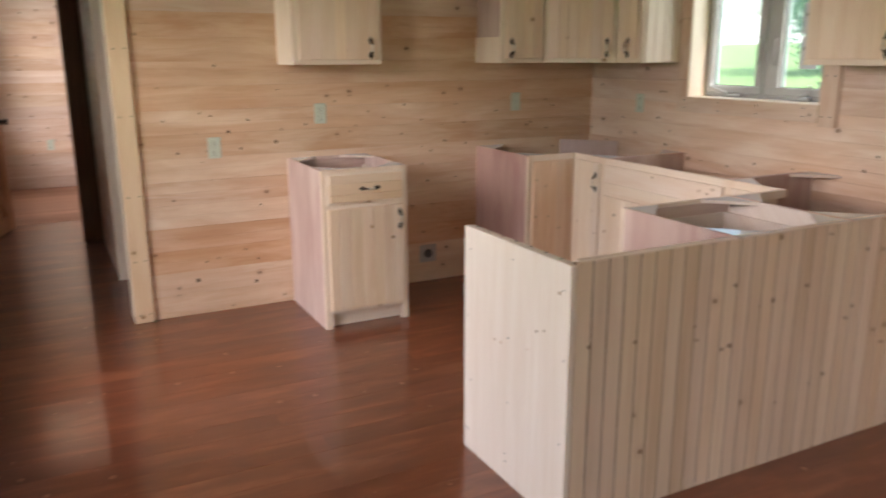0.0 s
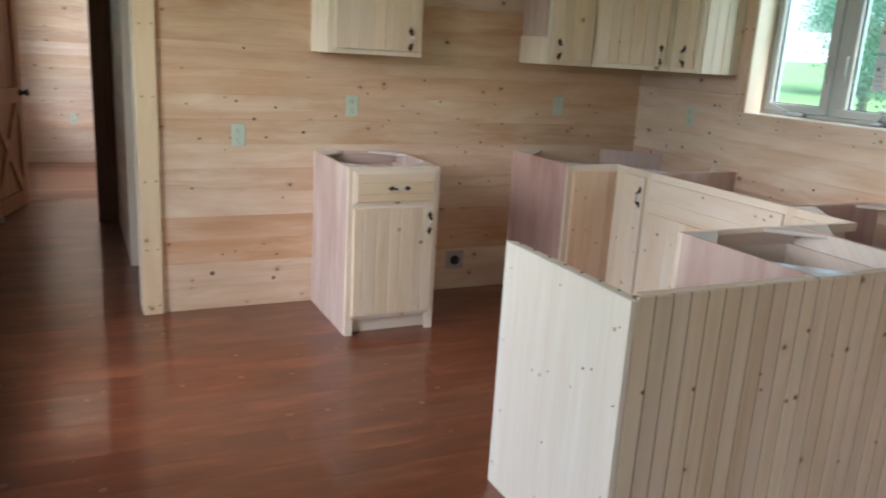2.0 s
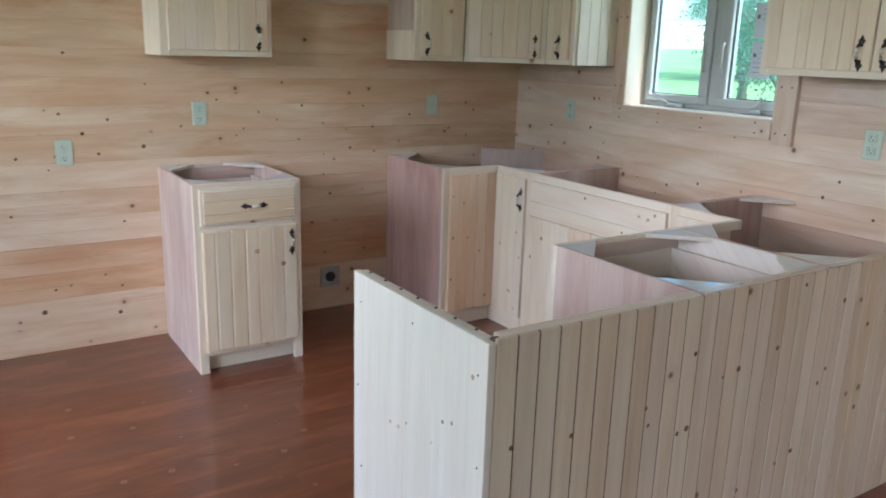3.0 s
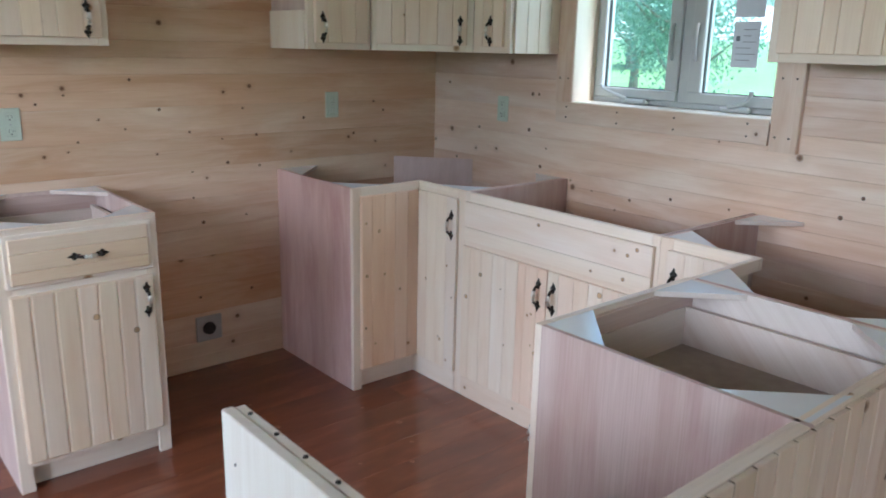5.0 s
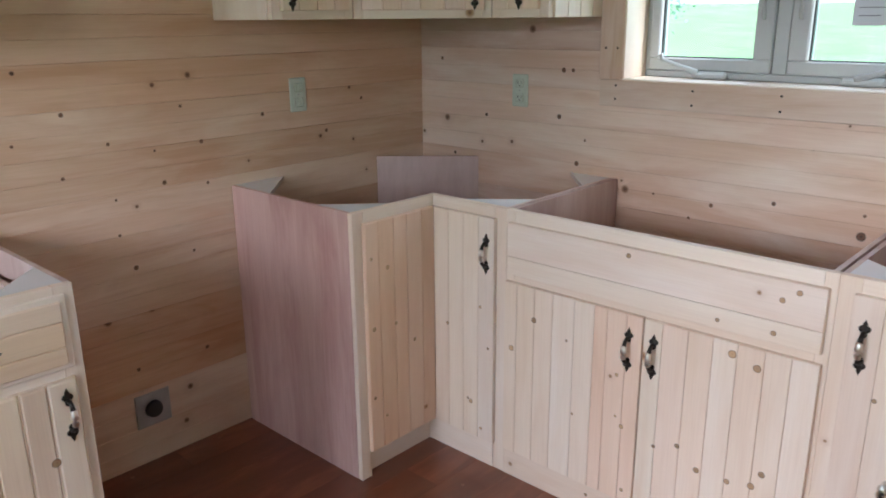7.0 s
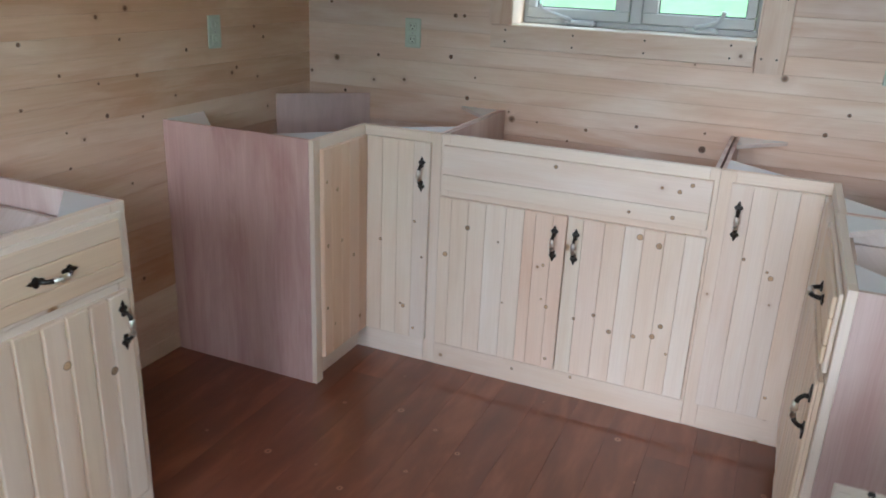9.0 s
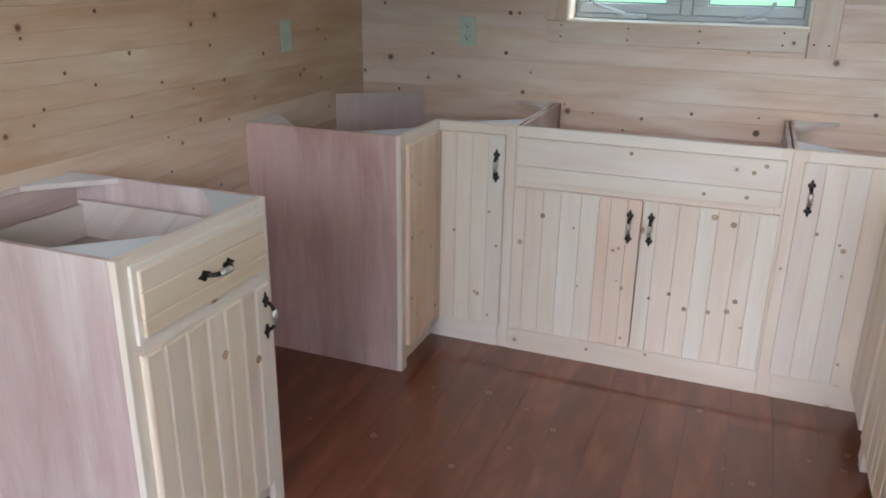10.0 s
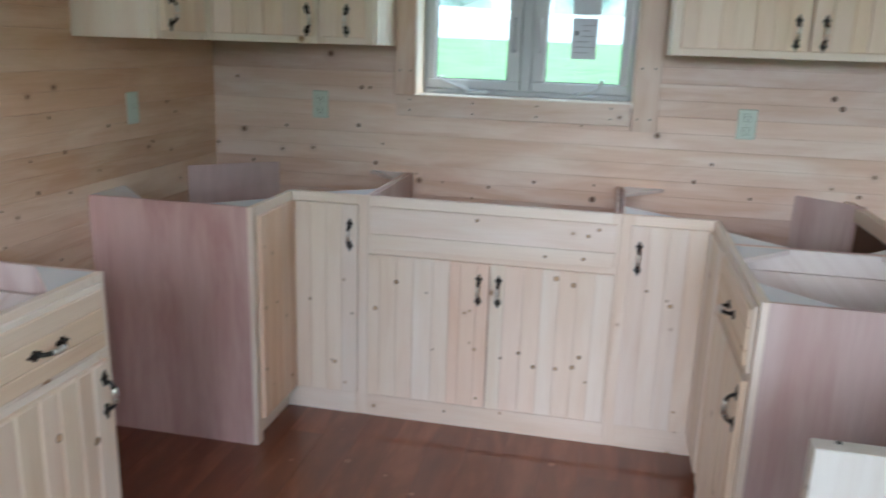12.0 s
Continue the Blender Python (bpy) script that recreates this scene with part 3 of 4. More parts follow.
def brace_door():
    w, h, t = 0.73, 2.00, 0.035
    turn = math.degrees(math.atan2(0.76, 0.21))
    door = thing("door", pose(-0.172, DOOR_WALL + 0.115, 0.012, 0, 0, turn), "amber pine plank door with crossed braces, standing open", "door")
    for k in range(6):
        a = k * w / 6
        part("plank", boxed(a + 0.001, 0.008, 0, a + w / 6 - 0.001, 0.026, h, bevel=0.002), DOOR_PINE, door)
    for side in (0, 1):
        y0, y1 = ((-0.008, 0.008), (0.026, 0.042))[side]
        for a, b in ((0, 0.10), (w - 0.10, w)):
            part("stile", boxed(a, y0, 0, b, y1, h, bevel=0.003), DOOR_PINE, door)
        for c, d in ((0, 0.13), (0.84, 0.96), (h - 0.12, h)):
            part("rail", boxed(0.10, y0, c, w - 0.10, y1, d, bevel=0.003), DOOR_PINE, door)
        for s in (1, -1):
            dx, dz = w - 0.20, 0.71
            ln, ang = math.hypot(dx, dz) - 0.03, math.degrees(math.atan2(dz, dx)) * s
            off = 0.0 if s > 0 else 0.0015
            bm = boxed(-ln / 2, y0 + (0.0 if side else -off), -0.045, ln / 2, y1 + (off if side else 0.0), 0.045, bevel=0.003)
            part("brace", bm, DOOR_PINE, door, "", pose(w / 2, 0, 0.485, 0, -ang, 0))
    bm = bmesh.new()
    for s in (-1, 1):
        y = -0.008 if s < 0 else 0.042
        rod(bm, [(w - 0.055, y, 0.915), (w - 0.055, y + s * 0.008, 0.915), (w - 0.055, y + s * 0.030, 0.915), (w - 0.055, y + s * 0.042, 0.915), (w - 0.055, y + s * 0.062, 0.915), (w - 0.055, y + s * 0.070, 0.915)], [0.028, 0.026, 0.011, 0.024, 0.028, 0.012], 12)
    part("door_knob", bm, BLACK, door, "round black door knob")
    for z in (0.2, 1.0, 1.8):
        part("hinge", rod(bmesh.new(), [(-0.004, 0.0, z), (-0.004, 0.0, z + 0.09)], [0.007, 0.007]), BLACK, door)


brace_door()
stop = thing("door_stop", pose(-0.19, 7.205, 0.0), "small white rubber door stop on the floor", "door stop")
part("wedge", prism(bmesh.new(), [(0, 0), (0.07, 0), (0.06, 0.03), (0, 0.04)], 0, 0.035), MELAMINE, stop)

# ---- electrical plates ----


def outlet(m, label, category="outlet", slots=True, decora=False):
    """A wall plate, face towards -y, centred on its origin."""
    ob = thing("wall_outlet" if slots else "light_switch", m, label, category)
    part("cover_plate", boxed(-0.036, -0.006, -0.059, 0.036, 0.0, 0.059, bevel=0.003), PLATE, ob)
    for z in (-0.026, 0.026):
        face = part("receptacle" if slots else "rocker", boxed(-0.017, -0.008, z - 0.017, 0.017, -0.005, z + 0.017, bevel=0.004), PLATE, ob)
        bm = bmesh.new()
        if slots:
            box(bm, -0.0085, -0.0086, z - 0.002, -0.0060, -0.0079, z + 0.008)
            box(bm, 0.0060, -0.0086, z - 0.001, 0.0080, -0.0079, z + 0.007)
            box(bm, -0.0025, -0.0086, z - 0.011, 0.0025, -0.0079, z - 0.006)
        else:
            box(bm, -0.004, -0.014, z - 0.006, 0.004, -0.0079, z + 0.006, 0.001)
        part("slot" if slots else "toggle", bm, BLACK if slots else PLATE, face)
    bm = bmesh.new()
    bmesh.ops.create_cone(bm, cap_ends=True, segments=8, radius1=0.003, radius2=0.003, depth=0.002, matrix=pose(0, -0.007, 0, 90))
    part("screw", bm, STEEL, ob)
    return ob


outlet(pose(1.173, N_WALL, 0.958), "pale greenish-white duplex outlet beside the hallway corner board")
outlet(pose(1.80, N_WALL, 1.126), "pale greenish-white duplex outlet above the single base cabinet")
outlet(pose(3.165, N_WALL, 1.155), "pale wall plate above the corner base cabinet", "light switch", slots=False)
outlet(pose(E_WALL, 4.313, 1.152, 0, 0, -90), "pale greenish-white duplex outlet beside the kitchen window")
outlet(pose(E_WALL, 2.535, 1.155, 0, 0, -90), "pale greenish-white duplex outlet under the wall cabinet")
outlet(pose(0.41, FAR_WALL, 0.485), "pale duplex outlet low on the bedroom wall")

rng_out = thing("range_outlet", pose(2.502, N_WALL, 0.188), "grey steel range outlet plate with black socket", "outlet")
part("cover_plate", boxed(-0.060, -0.007, -0.058, 0.060, 0, 0.058, bevel=0.003), STEEL, rng_out)
bm = bmesh.new()
bmesh.ops.create_cone(bm, cap_ends=True, segments=20, radius1=0.030, radius2=0.027, depth=0.012, matrix=pose(0, -0.012, 0, 90))
part("socket", bm, BLACK, rng_out, "round black socket")

# ---- cabinets ----


def leaf_plate(bm, z, s):
    """A flat spade-shaped plate with a pointed tip, lying on the door."""
    half = [(0.0, -0.014), (0.0052, -0.012), (0.0068, -0.006), (0.0058, -0.001), (0.0112, 0.003), (0.0128, 0.009), (0.0095, 0.014), (0.0045, 0.017), (0.0048, 0.021), (0.0022, 0.026), (0.0, 0.031)]
    outline = half + [(-x, h) for x, h in half[-2:0:-1]]
    top = [bm.verts.new((0.92 * x, -0.0036, z + s * h)) for x, h in outline]
    low = [bm.verts.new((x, 0.0, z + s * h)) for x, h in outline]
    peak = bm.verts.new((0, -0.0062, z + s * 0.006))
    made = []
    for k in range(len(outline)):
        q = (k + 1) % len(outline)
        made += [bm.faces.new((low[k], low[q], top[q], top[k])), bm.faces.new((top[k], top[q], peak))]
    bmesh.ops.recalc_face_normals(bm, faces=made)


def handle_mesh():
    """A bow pull, upright: two spade-shaped plates and a swelling grip between them."""
    bm = bmesh.new()
    for s in (-1, 1):
        z = s * 0.038
        leaf_plate(bm, z, s)
        rod(bm, [(0, -0.004, z), (0, -0.013, z - s * 0.001), (0, -0.022, z - s * 0.009), (0, -0.026, z - s * 0.019)], [0.0062, 0.0050, 0.0050, 0.0062], 10)
    rod(bm, [(0, -0.0255, -0.021), (0, -0.0275, -0.017), (0, -0.0278, -0.010), (0, -0.0285, 0), (0, -0.0278, 0.010), (0, -0.0275, 0.017), (0, -0.0255, 0.021)], [0.0050, 0.0078, 0.0070, 0.0092, 0.0070, 0.0078, 0.0050], 12, slot=1)
    bmesh.ops.scale(bm, vec=(1.02, 0.92, 0.93), verts=bm.verts)
    return mesh_from("handle", bm, ANTIQUE, NICKEL)


HANDLE = handle_mesh()


def pull(parent, x, y, z, flat=False):
    ob = new("handle", HANDLE)
    ob.parent = parent
    ob.matrix_local = pose(x, y, z, 0, 90 if flat else 0, 0)
    return tagged(ob, "dark bronze bow pull with a bright pewter grip")


FRONT = 0.016            # how far doors stand proud of the face frame


def plank_door(cab, x0, x1, z0, z1, y=0.0, planks=6, handle=None, across=False, seed=0, name="door", joint=0.0002, ease=0.0013, splits=None, tints=None, wash=(1.0, 1.0, 1.0)):
    """A door or drawer front: a backing board with matched planks on it, and its pull."""
    rng = random.Random(seed * 31 + planks)
    door = part(name, boxed(x0, y - 0.010, z0, x1, y - 0.001, z1, bevel=0.001), PINE["X" if across else "Z"], cab, tint=wash)
    lo, hi = (z0, z1) if across else (x0, x1)
    cuts = [lo]
    for k in range(1, planks):
        cuts.append(lo + (hi - lo) * (splits[k - 1] if splits else (k + rng.uniform(-0.16, 0.16)) / planks))
    cuts.append(hi)
    for k, (a, b) in enumerate(zip(cuts, cuts[1:])):
        tint = tuple(p * q for p, q in zip(tints[k] if tints else tone(rng, 0.055), wash))
        if across:
            bm = boxed(x0 + 0.0005, y - FRONT, a + 0.0006, x1 - 0.0005, y - 0.009, b - 0.0006, bevel=0.0015)
        else:
            bm = boxed(a + joint, y - FRONT, z0 + 0.0005, b - joint, y - 0.009, z1 - 0.0005, bevel=ease)
        part("plank", bm, PINE["X" if across else "Z"], door, tint=tint)
    if handle:
        pull(door, handle[0], y - FRONT, handle[1], flat=across)
    return door


def lipped(cab, x0, x1, z0, z1, y, seed, handle=None, name="drawer_front"):
    """A drawer front with a routed lip all round and a line along its middle."""
    front = part(name, boxed(x0, y - 0.010, z0, x1, y - 0.001, z1, bevel=0.002), PINE["X"], cab)
    rng = random.Random(seed)
    h = z1 - z0 - 0.024
    cuts = [z0 + 0.012 + h * c for c in (0.0, 0.28, 0.68, 1.0)]
    for a, b in zip(cuts, cuts[1:]):
        tint = tuple(p * q for p, q in zip(tone(rng, 0.03), (1.0, 0.92, 0.80)))
        part("plank", boxed(x0 + 0.014, y - FRONT - 0.002, a + 0.0003, x1 - 0.014, y - 0.009, b - 0.0003, bevel=0.0028), PINE["X"], front, tint=tint)
    if handle:
        pull(front, handle[0], y - FRONT - 0.002, handle[1], flat=True)
    return front


def gusset(cab, x, y, sx, sy, leg, z=TOP - 0.014, name="corner_block", leg_y=None):
    """A three-cornered stiffener in a top corner of a cabinet."""
    ly = leg_y or leg
    bm = prism(bmesh.new(), [(x, y), (x + sx * leg, y), (x, y + sy * ly)], z, z + 0.0135)
    bm.normal_update()
    for f in bm.faces:
        f.material_index = 0 if abs(f.normal.z) > 0.5 else 1
    part(name, bm, [MELAMINE, BOX_WOOD], cab, "white laminate corner block")


def drawer_box(cab, x0, x1, y0, y1, z0, z1):
    t = 0.013
    tray = part("drawer_box", boxed(x0 + t, y0 + t, z0 + 0.008, x1 - t, y1 - t, z0 + 0.016), PLYCORE, cab, "pale open drawer box with a brown bottom")
    for a in ((x0, y0, z0, x0 + t, y1, z1), (x1 - t, y0, z0, x1, y1, z1), (x0 + t, y0, z0, x1 - t, y0 + t, z1), (x0 + t, y1 - t, z0, x1 - t, y1, z1 - 0.012)):
        part("drawer_side", boxed(*a), BOX_WOOD, tray)


def base_cabinet(m, w, label, seed, d=0.61, door_handle="right", feet=True):
    """A narrow base cabinet without a top: one drawer over one plank door."""
    cab = thing("base_cabinet", m, label, "cabinet", "unfinished pine base cabinets")
    f = 0.019
    for a in (0.0, w - 0.012):
        if a == 0.0 and w > 0.55:
            part("side_panel", boxed(a, f, 0.0, a + 0.012, d, TOP), BOX_WOOD, cab, "cream plywood side")
        else:
            part("side_panel", boxed(a, f, 0.0, a + 0.012, d, TOP), LAUAN, cab, "pinkish lauan plywood side")
    part("back_panel", boxed(0.012, d - 0.008, 0.10, w - 0.012, d - 0.002, TOP - 0.002), LAUAN, cab)
    part("bottom_panel", boxed(0.012, f, 0.09, w - 0.012, d - 0.008, 0.102), LAUAN_FLAT, cab)
    for a in (0.0, w - 0.042):
        part("stile", boxed(a, 0, 0.0, a + 0.042, f, TOP, bevel=0.0015), PINE["Z"], cab)
    for z0, z1 in ((TOP - 0.038, TOP), (0.655, 0.695), (0.085, 0.12)):
        part("rail", boxed(0.042, 0, z0, w - 0.042, f, z1, bevel=0.0015), PINE["X"], cab)
    part("toe_board", boxed(0.012, 0.050, 0.0, w - 0.012, 0.065, 0.090, bevel=0.0015), PINE["X"], cab)
    lipped(cab, 0.026, w - 0.022, 0.690, 0.858, 0, seed, (w * 0.54, 0.770))
    add_knots(cab, pose(0, -FRONT, 0), [(0.273, 0.557, 1.5), (0.398, 0.485, 1.5)] if w < 0.55 else [(0.20, 0.42, 1.2)], PALE_KNOT, True)
    hx = w - 0.052 if door_handle == "right" else 0.052
    plank_door(cab, 0.030, w - 0.026, 0.105, 0.668, 0, 7, (hx, 0.585), seed=seed, joint=0.0003, ease=0.0050, wash=(1.0, 0.955, 0.885))
    drawer_box(cab, 0.035, w - 0.035, f + 0.004, d - 0.06, 0.70, 0.815)
    for x, sx in ((0.012, 1), (w - 0.012, -1)):
        gusset(cab, x, f, sx, 1, 0.155)
        gusset(cab, x, d - 0.008, sx, -1, 0.160)
    for z0, z1, y0, y1 in ((0.785, TOP - 0.015, f, f + 0.012), (0.79, TOP - 0.015, d - 0.020, d - 0.008)):
        part("stretcher", boxed(0.012, y0, z0, w - 0.012, y1, z1), LAUAN_FLAT, cab)
    return cab


base_cabinet(pose(1.585, 4.206, 0), 0.493, "unfinished pine base cabinet with one drawer, standing alone by the wall", 3)
base_cabinet(pose(2.882, 2.694, 0, 0, 0, 180), 0.566, "unfinished pine base cabinet with drawer beside the dishwasher space", 8, d=0.586)


# north-east corner unit, in world axes about its outer front corner
def corner_unit(x0, yf, y_end, y_wall, label, seed, toward):
    """toward: 1 if the unit's wall end lies to the north, -1 to the south. x0: its west side; yf: the front of its west leg; y_end: where the east leg ends."""
    cab = thing("corner_cabinet", pose(x0, yf, 0), label, "cabinet", "unfinished pine base cabinets")
    s = toward
    xi, xe = 3.210 - x0, E_WALL - x0                 # front of the east leg, the wall
    dy, ey = (y_wall - yf), (y_end - yf)             # the wall end; the far end of the east leg
    f = 0.019

    def bx(ax, ay, az, bx_, by, bz, bevel=0.0):
        return boxed(ax, min(ay, by), az, bx_, max(ay, by), bz, bevel=bevel)

    part("side_panel", bx(0, s * f, 0, 0.012, dy - s * 0.003, TOP), LAUAN, cab, "mauve lauan plywood side with dark red streaks", tint=(1.0, 0.85, 0.83))
    part("side_panel", bx(xi + f, ey, 0.0, xe - 0.003, ey + s * 0.012, TOP), LAUAN, cab, "pinkish lauan plywood side")
    part("bottom_panel", prism(bmesh.new(), [(0.012, s * f), (xi + f, s * f), (xi + f, ey + s * 0.012), (xe - 0.01, ey + s * 0.012), (xe - 0.01, dy - s * 0.01), (0.012, dy - s * 0.01)], 0.09, 0.102), LAUAN_FLAT, cab)
    # corner-cutting back
    c = 0.262 if s > 0 else 0.170
    bm = prism(bmesh.new(), [(xe - c - 0.006, dy - s * 0.003), (xe - c + 0.004, dy - s * 0.003), (xe - 0.003, dy - s * (c + 0.033)), (xe - 0.003, dy - s * (c + 0.045))], 0.10, TOP + 0.010)
    part("back_panel", bm, LAUAN, cab, "pinkish lauan plywood back across the corner")
    # west leg's frame
    part("stile", bx(0, 0, 0, 0.042, s * f, TOP, 0.0015), PINE["Z"], cab)
    part("rail", bx(0.042, 0, TOP - 0.036, xi + 0.0, s * f, TOP, 0.0015), PINE["X"], cab)
    part("toe_board", bx(0.012, s * 0.028, 0, xi + 0.0, s * 0.044, 0.088, 0.0015), PINE["X"], cab)
    part("rail", bx(0.042, 0, 0.086, xi + 0.0, s * f, 0.112, 0.0015), PINE["X"], cab)
    # east leg's frame
    part("rail", bx(xi, s * f, TOP - 0.036, xi + f, ey + s * 0.046, TOP, 0.0015), PINE["Y"], cab)
    part("stile", bx(xi, ey, 0.0, xi + f, ey + s * 0.046, TOP, 0.0015), PINE["Z"], cab)
    part("toe_board", bx(xi - 0.002, s * 0.044, 0, xi + f, ey + s * 0.046, 0.088, 0.0015), PINE["Y"], cab)
    rng = random.Random(seed)
    # door leaf on the west leg
    if s > 0:
        south_leaf = plank_door(cab, 0.034, xi - 0.014, 0.094, 0.842, 0.0, 5, seed=seed, joint=0.0004, ease=0.0024, wash=(1.0, 0.85, 0.735))
        add_knots(south_leaf, pose(0, -FRONT, 0), [(0.055, 0.730, 0.8), (0.120, 0.690, 1.0), (0.058, 0.506, 1.0), (0.150, 0.500, 0.8), (0.052, 0.278, 0.8), (0.100, 0.200, 0.7), (0.230, 0.420, 0.9)], PALE_KNOT)
    else:
        holder = part("door", bx(0.034, 0.001, 0.094, xi - 0.014, 0.010, 0.842, 0.001), PINE["Z"], cab)
        for k in range(4):
            a = 0.034 + (xi - 0.048) * k / 4
            part("plank", bx(a + 0.0006, 0.009, 0.0945, a + (xi - 0.048) / 4 - 0.0006, FRONT, 0.8415, 0.0018), PINE["Z"], holder, tint=tone(rng, 0.05))
    # door leaf on the east leg, with its pull
    a, b = -s * FRONT, ey + s * 0.036
    leaf = part("door", bx(xi - 0.010, a, 0.094, xi - 0.001, b, 0.842, 0.001), PINE["Z"], cab)
    for k in range(4):
        p, q = a + (b - a) * k / 4, a + (b - a) * (k + 1) / 4
        part("plank", bx(xi - FRONT, p - s * 0.0003, 0.0945, xi - 0.009, q + s * 0.0003, 0.8415, 0.0011), PINE["Z"], leaf, tint=tone(rng, 0.02))
    if s > 0:
        add_knots(leaf, pose(xi - FRONT, 0, 0, 0, 0, -90), [(0.073, 0.463, 0.9), (0.210, 0.552, 0.8), (0.242, 0.421, 0.7), (0.172, 0.216, 1.2), (0.160, 0.224, 0.7), (0.215, 0.133, 0.8)], PALE_KNOT)
    else:
        add_knots(leaf, pose(xi - FRONT, 0, 0, 0, 0, -90), [(-0.117, 0.567, 1.2), (-0.067, 0.172, 0.8), (-0.201, 0.614, 0.8), (-0.130, 0.585, 0.7)], PALE_KNOT)
    ob = new("handle", HANDLE)
    ob.parent = leaf
    ob.matrix_local = pose(xi - FRONT, b + s * 0.030, 0.728, 0, 0, -90)
    tagged(ob, "dark bronze bow pull with a bright pewter grip")
    # top stiffeners
    gusset(cab, 0.012, dy - s * 0.003, 1, -s, 0.20)
    gusset(cab, 0.012, s * f, 1, s, 0.155)
    gusset(cab, xi + f, ey + s * 0.012, 1, s, 0.135, leg_y=0.17)
    gusset(cab, xe - 0.003, ey + s * 0.012, -1, s, 0.17, leg_y=0.16)
    return cab


corner_unit(2.868, 4.206, 3.908, N_WALL, "unfinished pine corner base cabinet with pink plywood side, open on top", 5, 1)
corner_unit(2.884, 2.690, 2.996, 2.104, "unfinished pine corner base cabinet beside the sink base, open topped", 9, -1)


def sink_base():
    """Sink base between the corner units, without a back or a top."""
    w = 3.9075 - 2.9965
    cab = thing("sink_base_cabinet", pose(3.210, 3.9075, 0, 0, 0, -90), "unfinished pine sink base cabinet with two plank doors, open on top", "cabinet", "unfinished pine base cabinets")
    f, d = 0.019, E_WALL - 3.210 - 0.003
    for a in (0.007, w - 0.019):
        part("side_panel", boxed(a, f, 0, a + 0.012, d, TOP), LAUAN, cab, "pinkish lauan plywood side")
    part("bottom_panel", boxed(0.019, f, 0.09, w - 0.019, d, 0.102), LAUAN_FLAT, cab)
    for a in (0.0, w - 0.030):
        part("stile", boxed(a, 0, 0.0, a + 0.030, f, TOP, bevel=0.0015), PINE["Z"], cab)
    for z0, z1 in ((TOP - 0.040, TOP), (0.640, 0.700), (0.088, 0.110)):
        part("rail", boxed(0.030, 0, z0, w - 0.030, f, z1, bevel=0.0015), PINE["X"], cab)
    toe = part("toe_board", boxed(0.0, -0.002, 0, w, f, 0.088, bevel=0.0015), PINE["X"], cab)
    false_front = plank_door(cab, 0.012, w - 0.014, 0.684, 0.840, 0, 2, across=True, seed=12, name="false_drawer_front", splits=(0.35,))
    mid = w / 2 + 0.0
    white, cream, rose = (1.03, 1.03, 1.02), (1.0, 0.97, 0.92), (1.02, 0.91, 0.85)
    left_door = plank_door(cab, 0.006, mid + 0.008, 0.096, 0.660, 0, 8, (mid - 0.030, 0.560), seed=21, joint=0.0003, ease=0.0015, splits=(0.10, 0.24, 0.38, 0.54, 0.68, 0.77, 0.90), tints=(cream, cream, (1.01, 0.98, 0.94), white, white, rose, (1.0, 0.89, 0.82), rose))
    right_door = plank_door(cab, mid + 0.012, w - 0.010, 0.096, 0.660, 0, 7, (mid + 0.042, 0.560), seed=22, joint=0.0004, ease=0.0014, splits=(0.12, 0.28, 0.43, 0.57, 0.72, 0.86), tints=((1.02, 1.04, 1.02), (1.02, 0.96, 0.93), (1.02, 0.97, 0.93), white, (1.02, 0.99, 0.96), white, (1.03, 1.04, 1.04)))
    # knots, measured along the wall from the cabinet's own corner
    add_knots(left_door, pose(0, -FRONT, 0), [(0.116, 0.562, 1.3), (0.035, 0.451, 1.3), (0.231, 0.530, 0.6), (0.260, 0.310, 0.6), (0.396, 0.477, 0.8), (0.399, 0.353, 0.6), (0.419, 0.328, 1.0), (0.432, 0.133, 0.8)], PALE_KNOT)
    add_knots(right_door, pose(0, -FRONT, 0), [(0.703, 0.630, 1.5), (0.765, 0.611, 1.4), (0.518, 0.306, 0.8), (0.584, 0.333, 1.0), (0.641, 0.285, 1.2), (0.722, 0.287, 1.1), (0.782, 0.300, 1.3), (0.804, 0.341, 1.2), (0.833, 0.248, 0.7)], PALE_KNOT)
    add_knots(false_front, pose(0, -FRONT, 0), [(0.410, 0.819, 1.0), (0.803, 0.793, 1.0), (0.838, 0.818, 1.0), (0.792, 0.709, 1.0), (0.658, 0.707, 0.8)], PALE_KNOT)
    add_knots(toe, pose(0, -0.002, 0), [(0.310, 0.055, 0.8), (0.525, 0.076, 0.8)], PALE_KNOT)


sink_base()

# ---- peninsula ----
half_wall = thing("half_wall", pose(1.650, 2.096, 0), "low pine half wall backing the open dishwasher space and peninsula cabinets", "half wall")
LONG = E_WALL - 1.650 - 0.003
part("backing_board", boxed(0.005, 0.0125, 0, LONG, 0.0295, TOP - 0.005), GROOVE_SHADE, half_wall, "backing behind the boards, coloured dark brown as groove shade")
part("cap_strip", boxed(0.022, 0.0302, TOP - 0.05, LONG, 0.0400, TOP), PINE["X"], half_wall, "raw pine strip along the top edge")
part("cap_strip", boxed(0.022, 0.0124, TOP - 0.0045, LONG, 0.0300, TOP - 0.001), PINE["X"], half_wall)
rng_b = random.Random(14)
x = 0.0035
